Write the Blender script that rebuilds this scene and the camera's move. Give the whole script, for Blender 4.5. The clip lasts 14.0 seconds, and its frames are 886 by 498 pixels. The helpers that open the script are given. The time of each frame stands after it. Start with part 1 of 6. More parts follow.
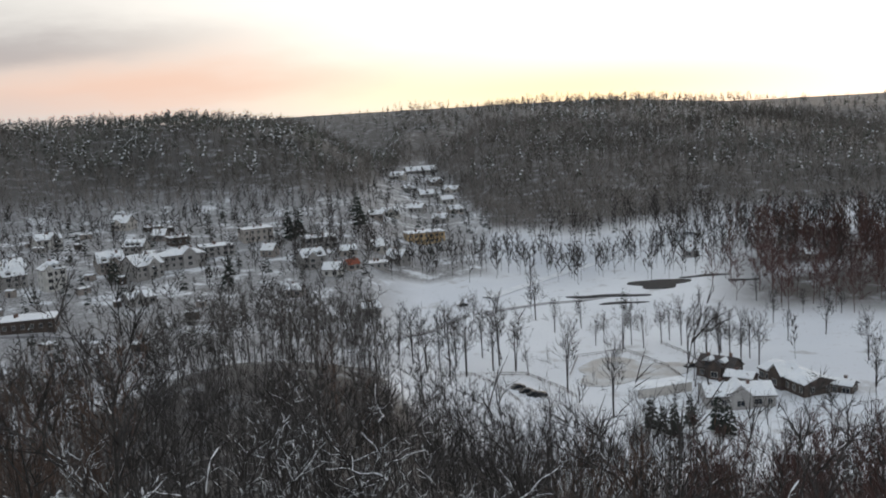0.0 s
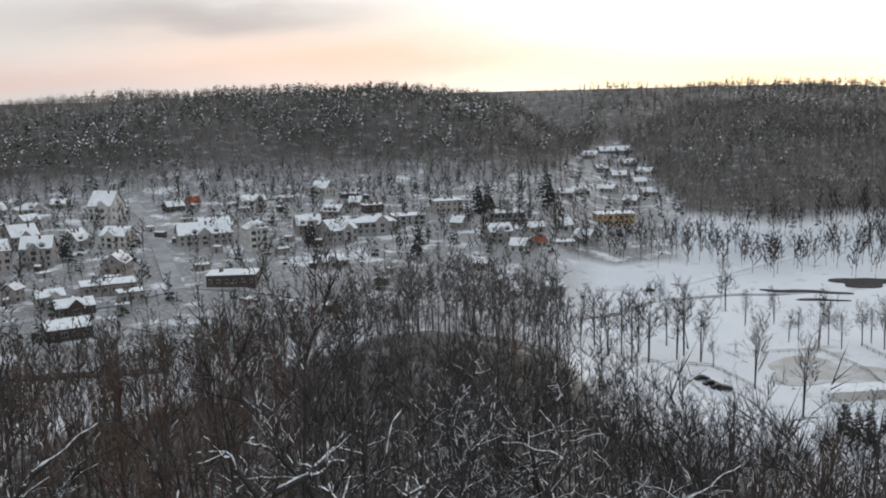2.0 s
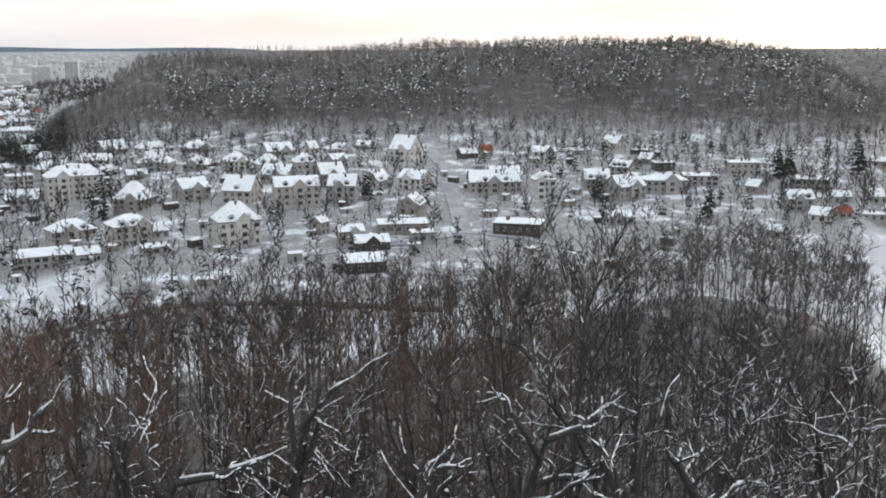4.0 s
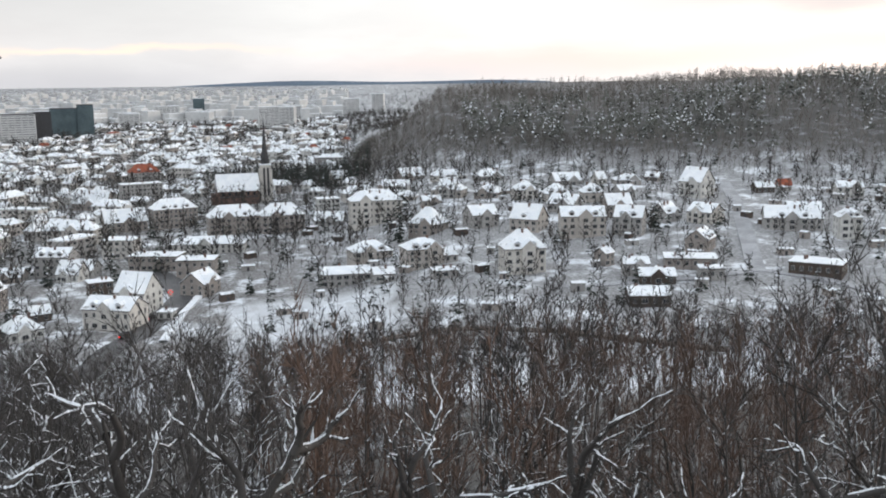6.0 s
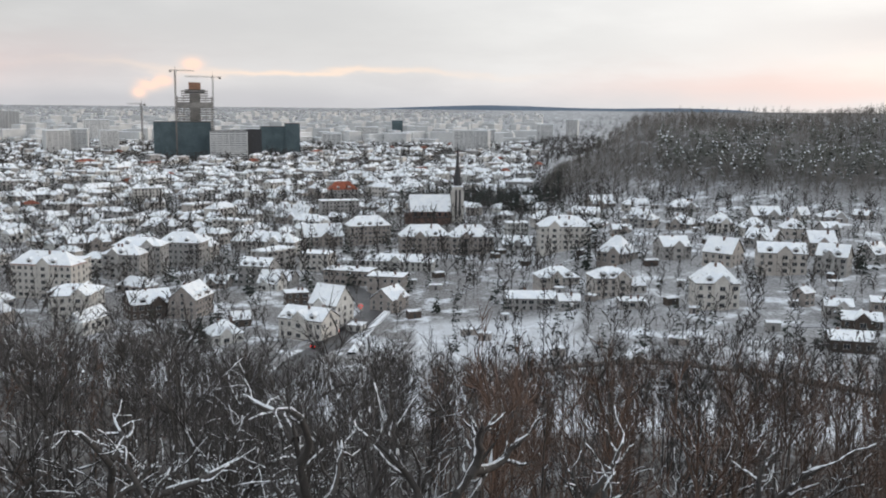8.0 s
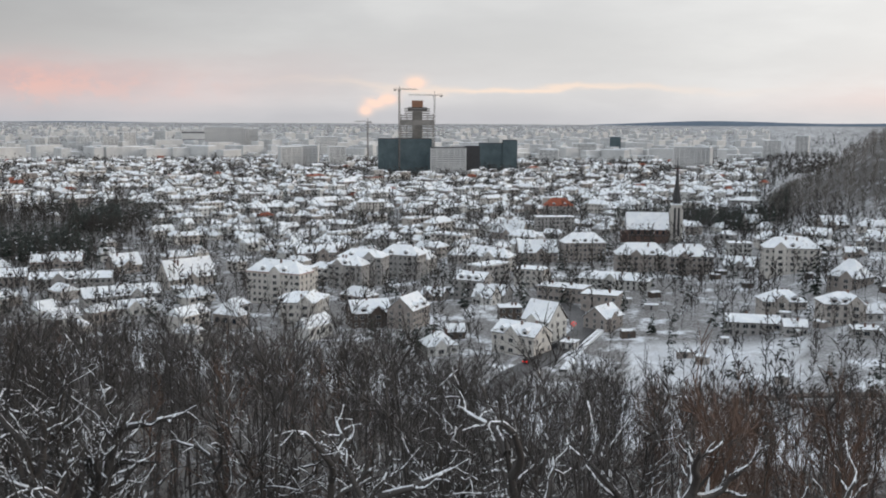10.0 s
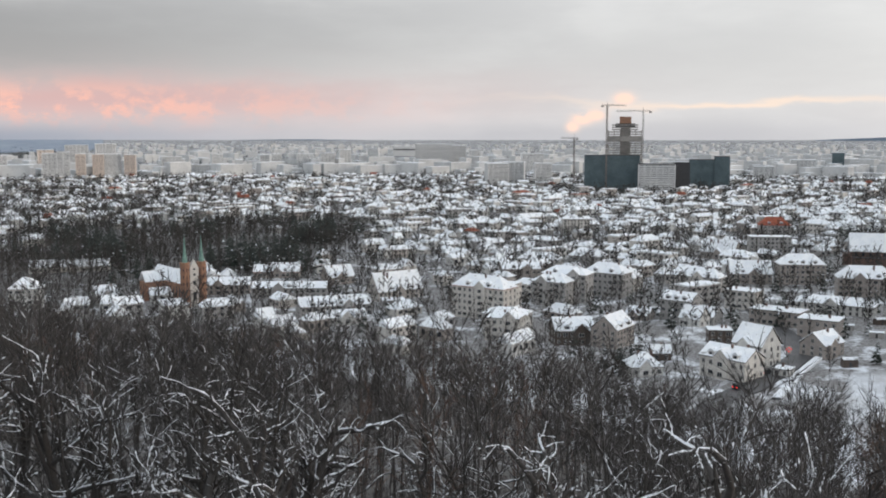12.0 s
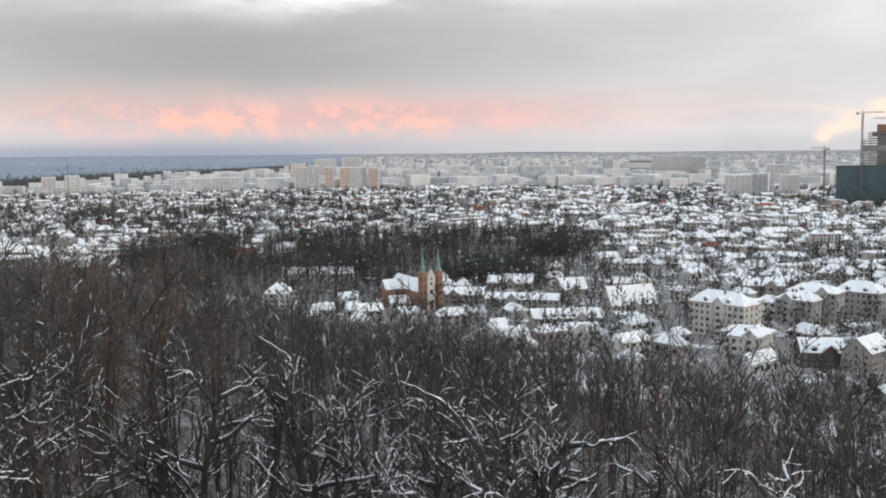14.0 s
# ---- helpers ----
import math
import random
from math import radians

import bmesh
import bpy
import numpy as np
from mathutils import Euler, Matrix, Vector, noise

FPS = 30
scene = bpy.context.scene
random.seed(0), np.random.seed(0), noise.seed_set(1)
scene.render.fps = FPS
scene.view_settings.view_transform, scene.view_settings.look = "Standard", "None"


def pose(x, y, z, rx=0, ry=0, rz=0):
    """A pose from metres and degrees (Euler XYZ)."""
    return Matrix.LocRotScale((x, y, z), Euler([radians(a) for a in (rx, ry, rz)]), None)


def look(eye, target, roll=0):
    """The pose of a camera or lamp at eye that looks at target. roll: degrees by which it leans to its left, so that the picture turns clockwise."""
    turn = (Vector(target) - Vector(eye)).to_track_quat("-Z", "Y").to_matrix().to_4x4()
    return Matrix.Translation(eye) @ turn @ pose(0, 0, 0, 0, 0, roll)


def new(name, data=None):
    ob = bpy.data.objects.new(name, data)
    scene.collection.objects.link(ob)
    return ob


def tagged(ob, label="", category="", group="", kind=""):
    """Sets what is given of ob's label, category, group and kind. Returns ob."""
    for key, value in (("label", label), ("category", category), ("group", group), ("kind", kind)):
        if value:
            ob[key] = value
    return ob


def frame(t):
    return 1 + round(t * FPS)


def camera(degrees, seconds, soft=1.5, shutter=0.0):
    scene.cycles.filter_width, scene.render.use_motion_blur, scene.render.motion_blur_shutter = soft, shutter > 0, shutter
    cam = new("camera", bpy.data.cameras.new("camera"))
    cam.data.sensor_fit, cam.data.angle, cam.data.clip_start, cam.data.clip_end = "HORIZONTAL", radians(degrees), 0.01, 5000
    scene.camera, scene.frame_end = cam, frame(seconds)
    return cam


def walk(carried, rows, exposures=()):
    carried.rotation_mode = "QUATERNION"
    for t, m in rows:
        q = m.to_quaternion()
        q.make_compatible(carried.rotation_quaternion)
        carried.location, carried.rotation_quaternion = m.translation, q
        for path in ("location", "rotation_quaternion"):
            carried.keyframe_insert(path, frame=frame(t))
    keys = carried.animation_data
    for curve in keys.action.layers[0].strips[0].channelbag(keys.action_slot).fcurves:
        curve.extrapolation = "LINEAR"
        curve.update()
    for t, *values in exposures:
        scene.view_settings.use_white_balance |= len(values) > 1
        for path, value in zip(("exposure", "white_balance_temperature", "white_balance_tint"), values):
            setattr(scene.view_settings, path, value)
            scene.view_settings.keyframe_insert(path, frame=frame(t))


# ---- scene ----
# The camera turns on the platform of a lookout tower, held at arm's length.
cam = camera(49.0, 14.0, soft=1.9)
EYE = 100.0
ARM = 0.55
ROWS = [
    (0, -0.00, -8.23, 3.38),
    (0.5, 0.57, -7.49, 3.12),
    (1, 3.86, -7.74, 1.74),
    (1.5, 7.80, -8.24, 1.83),
    (2, 11.15, -9.11, 1.50),
    (2.5, 15.67, -10.45, 1.53),
    (3, 20.36, -11.25, 1.61),
    (3.2, 21.49, -11.31, 1.12),
    (5.3, 38.55, -10.64, 0.72),
    (5.5, 39.29, -9.82, 0.56),
    (6, 44.95, -9.69, 0.71),
    (6.5, 48.48, -8.70, 0.53),
    (7, 50.79, -8.69, 0.17),
    (7.5, 53.05, -8.24, -0.74),
    (7.7, 54.27, -8.18, -0.69),
    (9.8, 67.13, -7.65, -0.53),
    (10, 68.76, -7.35, -0.32),
    (10.5, 70.79, -6.35, 0.16),
    (11, 73.17, -6.20, 0.17),
    (11.5, 77.40, -6.69, -0.01),
    (12, 80.84, -6.41, -0.02),
    (12.5, 84.77, -6.32, 0.02),
    (13, 86.81, -5.94, -0.67),
    (13.5, 91.10, -5.89, -0.27),
    (14, 94.59, -5.63, 0.51),
]

# the clip's camera opens up as it turns away from the bright sky
EXPOSURES = [(0.0, -0.6), (1.0, -0.55), (2.0, -0.35), (3.0, 0.05), (5.5, 0.26), (6.5, 0.18), (7.5, 0.04), (10.0, -0.1), (13.0, 0.05), (14.0, 0.12)]


def held(yaw, pitch, roll):
    a = radians(yaw)
    return pose(-ARM * math.sin(a), ARM * math.cos(a), EYE, 90 + pitch, 0, yaw) @ pose(0, 0, 0, 0, 0, -roll)


walk(cam, [(t, held(yaw, pitch, roll)) for t, yaw, pitch, roll in ROWS], EXPOSURES)

# ---- materials: small node helpers ----


class Nodes:
    def __init__(self, tree, clear=True):
        self.tree = tree
        if clear:
            self.tree.nodes.clear()

    def node(self, kind):
        return self.tree.nodes.new(kind)

    def put(self, socket, value):
        if isinstance(value, bpy.types.NodeSocket):
            self.tree.links.new(value, socket)
        elif isinstance(value, (tuple, list)) and len(value) == 3 and len(socket.default_value) == 4:
            socket.default_value = (*value, 1)
        else:
            socket.default_value = value

    def math(self, op, a, b=0.0, c=0.0, clamp=False):
        n = self.node("ShaderNodeMath")
        n.operation, n.use_clamp = op, clamp
        for s, v in zip(n.inputs, (a, b, c)):
            self.put(s, v)
        return n.outputs[0]

    def mix(self, f, a, b, blend="MIX"):
        n = self.node("ShaderNodeMix")
        n.data_type, n.blend_type = "RGBA", blend
        self.put(n.inputs[0], f)
        self.put(n.inputs[6], a)
        self.put(n.inputs[7], b)
        return n.outputs[2]

    def ramp(self, f, lo, hi, a=0.0, b=1.0):
        n = self.node("ShaderNodeMapRange")
        n.interpolation_type = "SMOOTHSTEP"
        for s, v in zip(n.inputs, (f, lo, hi, a, b)):
            self.put(s, v)
        return n.outputs[0]

    def noise(self, vector, scale, detail=4.0, rough=0.55):
        n = self.node("ShaderNodeTexNoise")
        if vector is not None:
            self.put(n.inputs["Vector"], vector)
        n.inputs["Scale"].default_value, n.inputs["Detail"].default_value, n.inputs["Roughness"].default_value = scale, detail, rough
        return n.outputs["Fac"]


# ---- world: a snow-grey evening overcast with a bright gap towards the set sun ----
world = bpy.data.worlds.new("evening_sky")
scene.world = world
world.use_nodes = True
W = Nodes(world.node_tree)
SUN_AZ, SUN_EL = -22.0, 4.0
sky = W.node("ShaderNodeTexSky")
sky.sky_type, sky.sun_disc = "NISHITA", False
sky.sun_elevation, sky.sun_rotation, sky.dust_density = radians(SUN_EL), radians(-SUN_AZ), 2.0
xyz = W.node("ShaderNodeSeparateXYZ")
gen = W.node("ShaderNodeTexCoord").outputs["Generated"]
W.put(xyz.inputs[0], gen)
DEG = 180 / math.pi
az = W.math("MULTIPLY", W.math("ARCTAN2", W.math("MULTIPLY", xyz.outputs[0], -1.0), xyz.outputs[1]), DEG)
el = W.math("MULTIPLY", W.math("ARCSINE", xyz.outputs[2]), DEG)
flat = W.node("ShaderNodeCombineXYZ")
W.put(flat.inputs[0], W.math("MULTIPLY", az, 0.10))
W.put(flat.inputs[1], W.math("MULTIPLY", el, 0.36))
clouds = W.noise(flat.outputs[0], 1.0, 6.0, 0.55)
billow = W.node("ShaderNodeCombineXYZ")
W.put(billow.inputs[0], W.math("MULTIPLY", az, 0.5))
W.put(billow.inputs[1], W.math("MULTIPLY", el, 0.75))
puffs = W.noise(billow.outputs[0], 1.0, 5.0, 0.6)
swirl = W.math("MULTIPLY", W.math("SUBTRACT", clouds, 0.5), 1.0)
elw = W.math("ADD", el, W.math("MULTIPLY", swirl, 3.0))


def blob(a0, e0, wa, we, warped=True):
    """A soft spot in the sky at azimuth a0, height e0 (degrees)."""
    u = W.math("DIVIDE", W.math("SUBTRACT", az, a0), wa)
    v = W.math("DIVIDE", W.math("SUBTRACT", elw if warped else el, e0), we)
    s = W.math("ADD", W.math("MULTIPLY", u, u), W.math("MULTIPLY", v, v))
    return W.math("EXPONENT", W.math("MULTIPLY", s, -1.0))


col = W.mix(W.ramp(clouds, 0.35, 0.7), (0.60, 0.60, 0.615), (0.76, 0.76, 0.765))
# the deck overhead, bluer than its lit edge
col = W.mix(W.ramp(el, 14.0, 40.0, 0.0, 0.85), col, (0.80, 0.885, 0.975))
# darker cloud deck over the city
col = W.mix(W.math("MULTIPLY", blob(106, 5.6, 25, 3.2), 0.92), col, (0.28, 0.278, 0.295))
col = W.mix(W.math("MULTIPLY", blob(87, 7.5, 11, 3.2), 0.5), col, (0.36, 0.36, 0.375))
col = W.mix(W.math("MULTIPLY", blob(63, 5.5, 12, 3.6), 0.72), col, (0.46, 0.46, 0.475))
col = W.mix(W.math("MULTIPLY", blob(36, 4.8, 8, 2.8), 0.8), col, (0.60, 0.58, 0.59))
# break in the clouds
col = W.mix(W.math("MULTIPLY", blob(99, 9.4, 9, 1.1), W.ramp(clouds, 0.38, 0.58), clamp=True), col, (1.0, 0.95, 0.93))
# glow of the sunken sun
col = W.mix(W.math("MULTIPLY", blob(12, 9, 62, 12, False), 0.6), col, (0.93, 0.935, 0.94))
glow = blob(-22, 8, 38, 13, False)
col = W.mix(W.math("MULTIPLY", glow, 1.0, clamp=True), col, (2.3, 2.15, 1.95))
col = W.mix(W.math("MULTIPLY", blob(-8, 0.8, 15, 1.5, False), 0.8), col, (1.9, 1.5, 0.85))
# mauve bank and peach band over the near hill
col = W.mix(W.math("MULTIPLY", blob(24, 4.5, 11, 1.3), 0.9, clamp=True), col, (0.62, 0.58, 0.60))
col = W.mix(W.math("MULTIPLY", blob(16, 2.1, 14, 1.5), 0.9, clamp=True), col, (1.25, 0.86, 0.70))
col = W.mix(W.math("MULTIPLY", blob(36, 1.3, 12, 1.0), 0.6, clamp=True), col, (0.92, 0.66, 0.60))
# pink band with lit puffs over the bay
col = W.mix(W.math("MULTIPLY", blob(101, 2.3, 19, 1.5), 0.62, clamp=True), col, (0.72, 0.38, 0.37))
lit = W.math("MULTIPLY", blob(103, 1.9, 13, 0.95, False), W.ramp(puffs, 0.44, 0.60))
col = W.mix(W.math("MULTIPLY", lit, 0.9, clamp=True), col, (1.0, 0.54, 0.44))
# blue-grey haze low on the sea, grey haze on the city
col = W.mix(W.math("MULTIPLY", blob(112, 0.1, 20, 0.75, False), 0.8), col, (0.25, 0.30, 0.40))
col = W.mix(W.math("MULTIPLY", blob(72, 0.2, 24, 0.9, False), 0.55), col, (0.48, 0.48, 0.52))
# a thin lit streak of cloud and the steam of a heating plant
col = W.mix(W.math("MULTIPLY", blob(64, 2.15, 9, 0.2), 0.8), col, (1.0, 0.80, 0.66))
for a0, e0, wa, we in ((73.3, 0.75, 0.35, 0.28), (72.75, 1.2, 0.55, 0.32), (72.0, 1.4, 0.5, 0.28), (70.4, 2.35, 0.55, 0.32)):
    steam = W.math("MULTIPLY", W.math("MULTIPLY", blob(a0, e0, wa, we, False), 1.5), W.ramp(puffs, 0.30, 0.5), clamp=True)
    col = W.mix(steam, col, (1.02, 0.76, 0.64))
sky_add = W.mix(1.0, col, W.mix(1.0, sky.outputs[0], (0.02, 0.02, 0.02), "MULTIPLY"), "ADD")
bg = W.node("ShaderNodeBackground")
W.put(bg.inputs[0], sky_add)
bg.inputs[1].default_value = 1.06
W.put(W.node("ShaderNodeOutputWorld").inputs[0], bg.outputs[0])

sun = new("sun", bpy.data.lights.new("sun", "SUN"))
sun.data.energy, sun.data.angle, sun.data.color = 0.5, radians(14), (1.0, 0.82, 0.66)
sun.matrix_world = look((0, 0, 0), (math.sin(radians(-SUN_AZ)) * -1, -math.cos(radians(SUN_AZ)), -math.tan(radians(9))))

# ---- materials ----


def material(name, colour, colour2=None, rough=0.85, scale=0.6, scale2=6.0, bump=0.3, bump_scale=4.0, metal=0.0, gloss=0.5, spread=0.18, lo=0.38, hi=0.62, piece=0.0):
    """Two-scale mottled surface; piece: how far each object differs from the next."""
    m = bpy.data.materials.new(name)
    m.use_nodes = True
    n = Nodes(m.node_tree)
    where = n.node("ShaderNodeNewGeometry").outputs["Position"]
    big, small = n.noise(where, scale, 4.0), n.noise(where, scale2, 5.0)
    c = n.mix(n.ramp(big, lo, hi), colour, colour2 or tuple(v * 0.75 for v in colour))
    c = n.mix(n.ramp(small, 0.3, 0.75, 0.0, spread * 2), c, tuple(v * 0.55 for v in colour))
    if piece:
        rnd = n.node("ShaderNodeObjectInfo").outputs["Random"]
        c = n.mix(n.math("MULTIPLY", rnd, piece), c, tuple(v * 0.5 for v in colour))
    b = n.node("ShaderNodeBsdfPrincipled")
    n.put(b.inputs["Base Color"], c)
    n.put(b.inputs["Roughness"], n.ramp(small, 0.2, 0.8, max(rough - 0.1, 0.02), min(rough + 0.1, 1.0)))
    b.inputs["Metallic"].default_value, b.inputs["Specular IOR Level"].default_value = metal, gloss
    if bump:
        bp = n.node("ShaderNodeBump")
        bp.inputs["Strength"].default_value, bp.inputs["Distance"].default_value = bump, 0.1
        n.put(bp.inputs["Height"], n.noise(where, bump_scale, 4.0))
        n.put(b.inputs["Normal"], bp.outputs[0])
    n.put(n.node("ShaderNodeOutputMaterial").inputs[0], b.outputs[0])
    return m


SNOW = material("snow", (0.86, 0.875, 0.90), (0.76, 0.785, 0.82), rough=0.7, scale=0.15, scale2=2.5, spread=0.06, bump=0.25, bump_scale=0.8)


def patchy_snow(name, low, high):
    """Roof snow, thin in patches where the dark tiles show through."""
    m = material(name, (0.92, 0.94, 0.96), (0.84, 0.87, 0.91), rough=0.75, scale=0.25, scale2=1.6, spread=0.10, bump=0.3, bump_scale=1.0)
    n = Nodes(m.node_tree, clear=False)
    b = next(q for q in m.node_tree.nodes if q.type == "BSDF_PRINCIPLED")
    snow = b.inputs["Base Color"].links[0].from_socket
    where = n.node("ShaderNodeNewGeometry").outputs["Position"]
    worn = n.ramp(n.noise(where, 0.30, 5.0, 0.65), low, high, 0.0, 0.8)
    n.put(b.inputs["Base Color"], n.mix(worn, snow, (0.12, 0.095, 0.085)))
    return m


ROOF_SNOW = patchy_snow("roof_snow", 0.61, 0.69)
TOWN_SNOW = patchy_snow("thin_roof_snow", 0.57, 0.67)
BARK = material("bark", (0.052, 0.044, 0.038), (0.032, 0.028, 0.026), rough=0.9, scale=0.05, scale2=7.0)
TWIG = material("twig", (0.074, 0.067, 0.064), (0.040, 0.037, 0.036), rough=0.9, scale=0.03, scale2=2.0, bump=0)
TWIG_RUST = material("rusty_twig", (0.150, 0.096, 0.072), (0.085, 0.065, 0.055), rough=0.9, scale=0.03, scale2=2.0, bump=0)
# bare hillside trees: distance haze put into the frosted colour as paler tones
FAR_WOOD = material("hazy_frosted_wood", (0.270, 0.250, 0.232), (0.125, 0.114, 0.104), rough=0.95, scale=0.022, scale2=0.12, bump=0, gloss=0.1)
DARK_TWIG = material("dark_brown_twig", (0.085, 0.077, 0.072), (0.048, 0.044, 0.042), rough=0.95, scale=0.02, scale2=0.5, bump=0, gloss=0.2)
PURPLE_TWIG = material("purple_brown_twig", (0.150, 0.092, 0.084), (0.095, 0.062, 0.058), rough=0.95, scale=0.03, scale2=1.0, bump=0, gloss=0.2)
GREY_TWIG = material("grey_brown_twig", (0.125, 0.114, 0.107), (0.075, 0.070, 0.067), rough=0.9, scale=0.03, scale2=1.0, bump=0)
NEEDLES = material("pine_needles", (0.105, 0.108, 0.088), (0.066, 0.070, 0.060), rough=0.95, scale=0.03, scale2=0.5, bump=0)
DARK_NEEDLES = material("spruce_needles", (0.022, 0.030, 0.022), (0.014, 0.020, 0.016), rough=0.85, scale=0.05, scale2=1.0, bump=0)
TILE = material("dark_roof_tile", (0.085, 0.07, 0.065), (0.05, 0.045, 0.045), rough=0.8, scale=0.5, scale2=5)
RED_TILE = material("red_roof_tile", (0.36, 0.10, 0.05), (0.24, 0.07, 0.045), rough=0.8, scale=0.4, scale2=4)
WALLS = [
    material("cream_plaster", (0.71, 0.675, 0.63), (0.60, 0.57, 0.535), scale=0.3, scale2=1.5, piece=0.25),
    material("grey_plaster", (0.47, 0.455, 0.44), (0.38, 0.365, 0.355), scale=0.3, scale2=1.5, piece=0.3),
    material("brown_plaster", (0.42, 0.375, 0.345), (0.33, 0.295, 0.275), scale=0.3, scale2=1.5, piece=0.3),
    material("white_plaster", (0.74, 0.73, 0.70), (0.60, 0.59, 0.57), scale=0.3, scale2=1.5, piece=0.2),
    material("dark_timber", (0.11, 0.085, 0.07), (0.07, 0.055, 0.05), scale=0.5, scale2=4),
    material("ochre_plaster", (0.66, 0.47, 0.25), (0.55, 0.40, 0.23), scale=0.3, scale2=1.5),
    material("tan_plaster", (0.56, 0.515, 0.475), (0.46, 0.425, 0.395), scale=0.3, scale2=1.5, piece=0.3),
]
CHIMNEY = material("sooty_chimney_brick", (0.20, 0.125, 0.10), (0.13, 0.09, 0.08), scale=0.4, scale2=3)
BRICK = material("red_brick", (0.36, 0.195, 0.125), (0.27, 0.145, 0.10), scale=0.4, scale2=3)
GLASS = material("dark_window_glass", (0.035, 0.04, 0.05), rough=0.25, scale=0.3, scale2=1.0, bump=0, gloss=0.35)
FRAME = material("white_window_frame", (0.50, 0.49, 0.47), rough=0.6, bump=0)
COPPER = material("green_copper", (0.20, 0.34, 0.29), (0.13, 0.24, 0.21), rough=0.6, scale=0.5)
SLATE = material("dark_slate", (0.05, 0.05, 0.055), rough=0.6)
ASPHALT = material("wet_asphalt", (0.055, 0.053, 0.055), (0.09, 0.088, 0.09), rough=0.55, scale=0.12, scale2=1.5)
SLUSH = material("slushy_road", (0.30, 0.30, 0.31), (0.42, 0.42, 0.44), rough=0.7, scale=0.12, scale2=1.0)
CONCRETE = material("bare_concrete", (0.34, 0.32, 0.30), (0.24, 0.23, 0.22), rough=0.85, scale=0.1, scale2=0.8)
NET = material("green_blue_netting", (0.095, 0.135, 0.150), (0.065, 0.098, 0.112), rough=0.6, scale=0.05, scale2=0.4)
PANEL = material("pale_panel", (0.71, 0.71, 0.705), (0.59, 0.595, 0.60), rough=0.8, scale=0.03, scale2=0.3, piece=0.25)
ORANGE_PANEL = material("peach_panel", (0.72, 0.61, 0.53), (0.64, 0.55, 0.49), rough=0.8, scale=0.03, scale2=0.3)
STEEL = material("grey_steel", (0.25, 0.23, 0.22), rough=0.5, metal=0.6)
CAR_PAINT = material("dark_car_paint", (0.018, 0.020, 0.024), rough=0.3, bump=0)
SAND = material("trodden_sandy_snow", (0.52, 0.49, 0.46), (0.66, 0.67, 0.68), rough=0.85, scale=0.12, scale2=1.2, spread=0.1)
POND = material("dark_pond_water", (0.035, 0.037, 0.04), rough=0.6, bump=0.05, gloss=0.1)
# far ridges: the blue-grey of hazy air is put into the base colour
DISTANT = material("haze_tinted_hills", (0.17, 0.21, 0.26), (0.14, 0.175, 0.22), rough=1.0, scale=0.004, scale2=0.02, bump=0, gloss=0.0)
SEA = material("bay_water", (0.20, 0.245, 0.315), (0.23, 0.275, 0.34), rough=0.5, scale=0.002, scale2=0.02, bump=0, spread=0.03, gloss=0.1)
PLANK = material("weathered_plank", (0.14, 0.11, 0.09), (0.09, 0.075, 0.065), scale=0.5, scale2=5)


def lamp_glow(name, colour, strength):
    m = bpy.data.materials.new(name)
    m.use_nodes = True
    n = Nodes(m.node_tree)
    e = n.node("ShaderNodeEmission")
    n.put(e.inputs[0], colour)
    e.inputs[1].default_value = strength
    n.put(n.node("ShaderNodeOutputMaterial").inputs[0], e.outputs[0])
    return m


TAIL_LIGHT = lamp_glow("lit_red_lamp", (1.0, 0.05, 0.04), 1.3)

# ---- the lie of the land, in azimuth (degrees, left of the first view) and distance ----
# azimuth: reach of the lookout hill, valley floor, foot of the far slope and its height, crest and its height
LAND_AZ = (-180, -70, -25, -16, -8, -3, -1.6, 1, 2.8, 4.5, 8, 14, 24, 36, 45, 49.5, 51, 53, 62, 76, 88, 100, 106, 112, 120, 180)
REACH = (500, 230, 205, 198, 190, 200, 208, 215, 230, 242, 250, 252, 240, 228, 226, 228, 230, 234, 246, 306, 350, 410, 470, 600, 760, 500)
FLOOR = (16, 16, 16, 15, 15, 15, 15, 15, 16, 17, 18, 20, 21, 21, 20, 18, 17, 16, 13, 11, 10, 9, 9, 9, 9, 16)
FOOT = (600, 500, 600, 560, 480, 520, 640, 1000, 850, 650, 630, 640, 630, 640, 700, 800, 900, 2600, 2600, 2600, 2600, 2600, 2600, 2600, 2600, 600)
FOOT_Z = (20, 20, 26, 24, 19, 22, 28, 40, 42, 42, 40, 40, 40, 41, 36, 24, 15, 10, 10, 10, 10, 10, 9, 9, 9, 20)
CREST = (1400, 1400, 1000, 1200, 1500, 1400, 1500, 1900, 1100, 950, 960, 1000, 1000, 1000, 1000, 1000, 1100, 3400, 3400, 3400, 3400, 3400, 3400, 3400, 3400, 1400)
CREST_Z = (95, 95, 44, 74, 89, 86, 70, 92, 46, 56, 86, 101, 100, 91, 84, 30, 15, 10, 10, 10, 10, 10, 9, 9, 9, 95)


def smooth(x):
    x = min(max(x, 0.0), 1.0)
    return x * x * (3 - 2 * x)


def by_azimuth(az, table):
    return float(np.interp(az, LAND_AZ, table))


def far_scale(r):
    """Beyond 2400 m the plain is drawn in towards the horizon; how much smaller things stand there."""
    if r <= 2400:
        return 1.0
    return max(1.0 - (r - 2400) / 2450.0, 0.02)


def polar(x, y):
    return math.degrees(math.atan2(-x, y)), math.hypot(x, y)


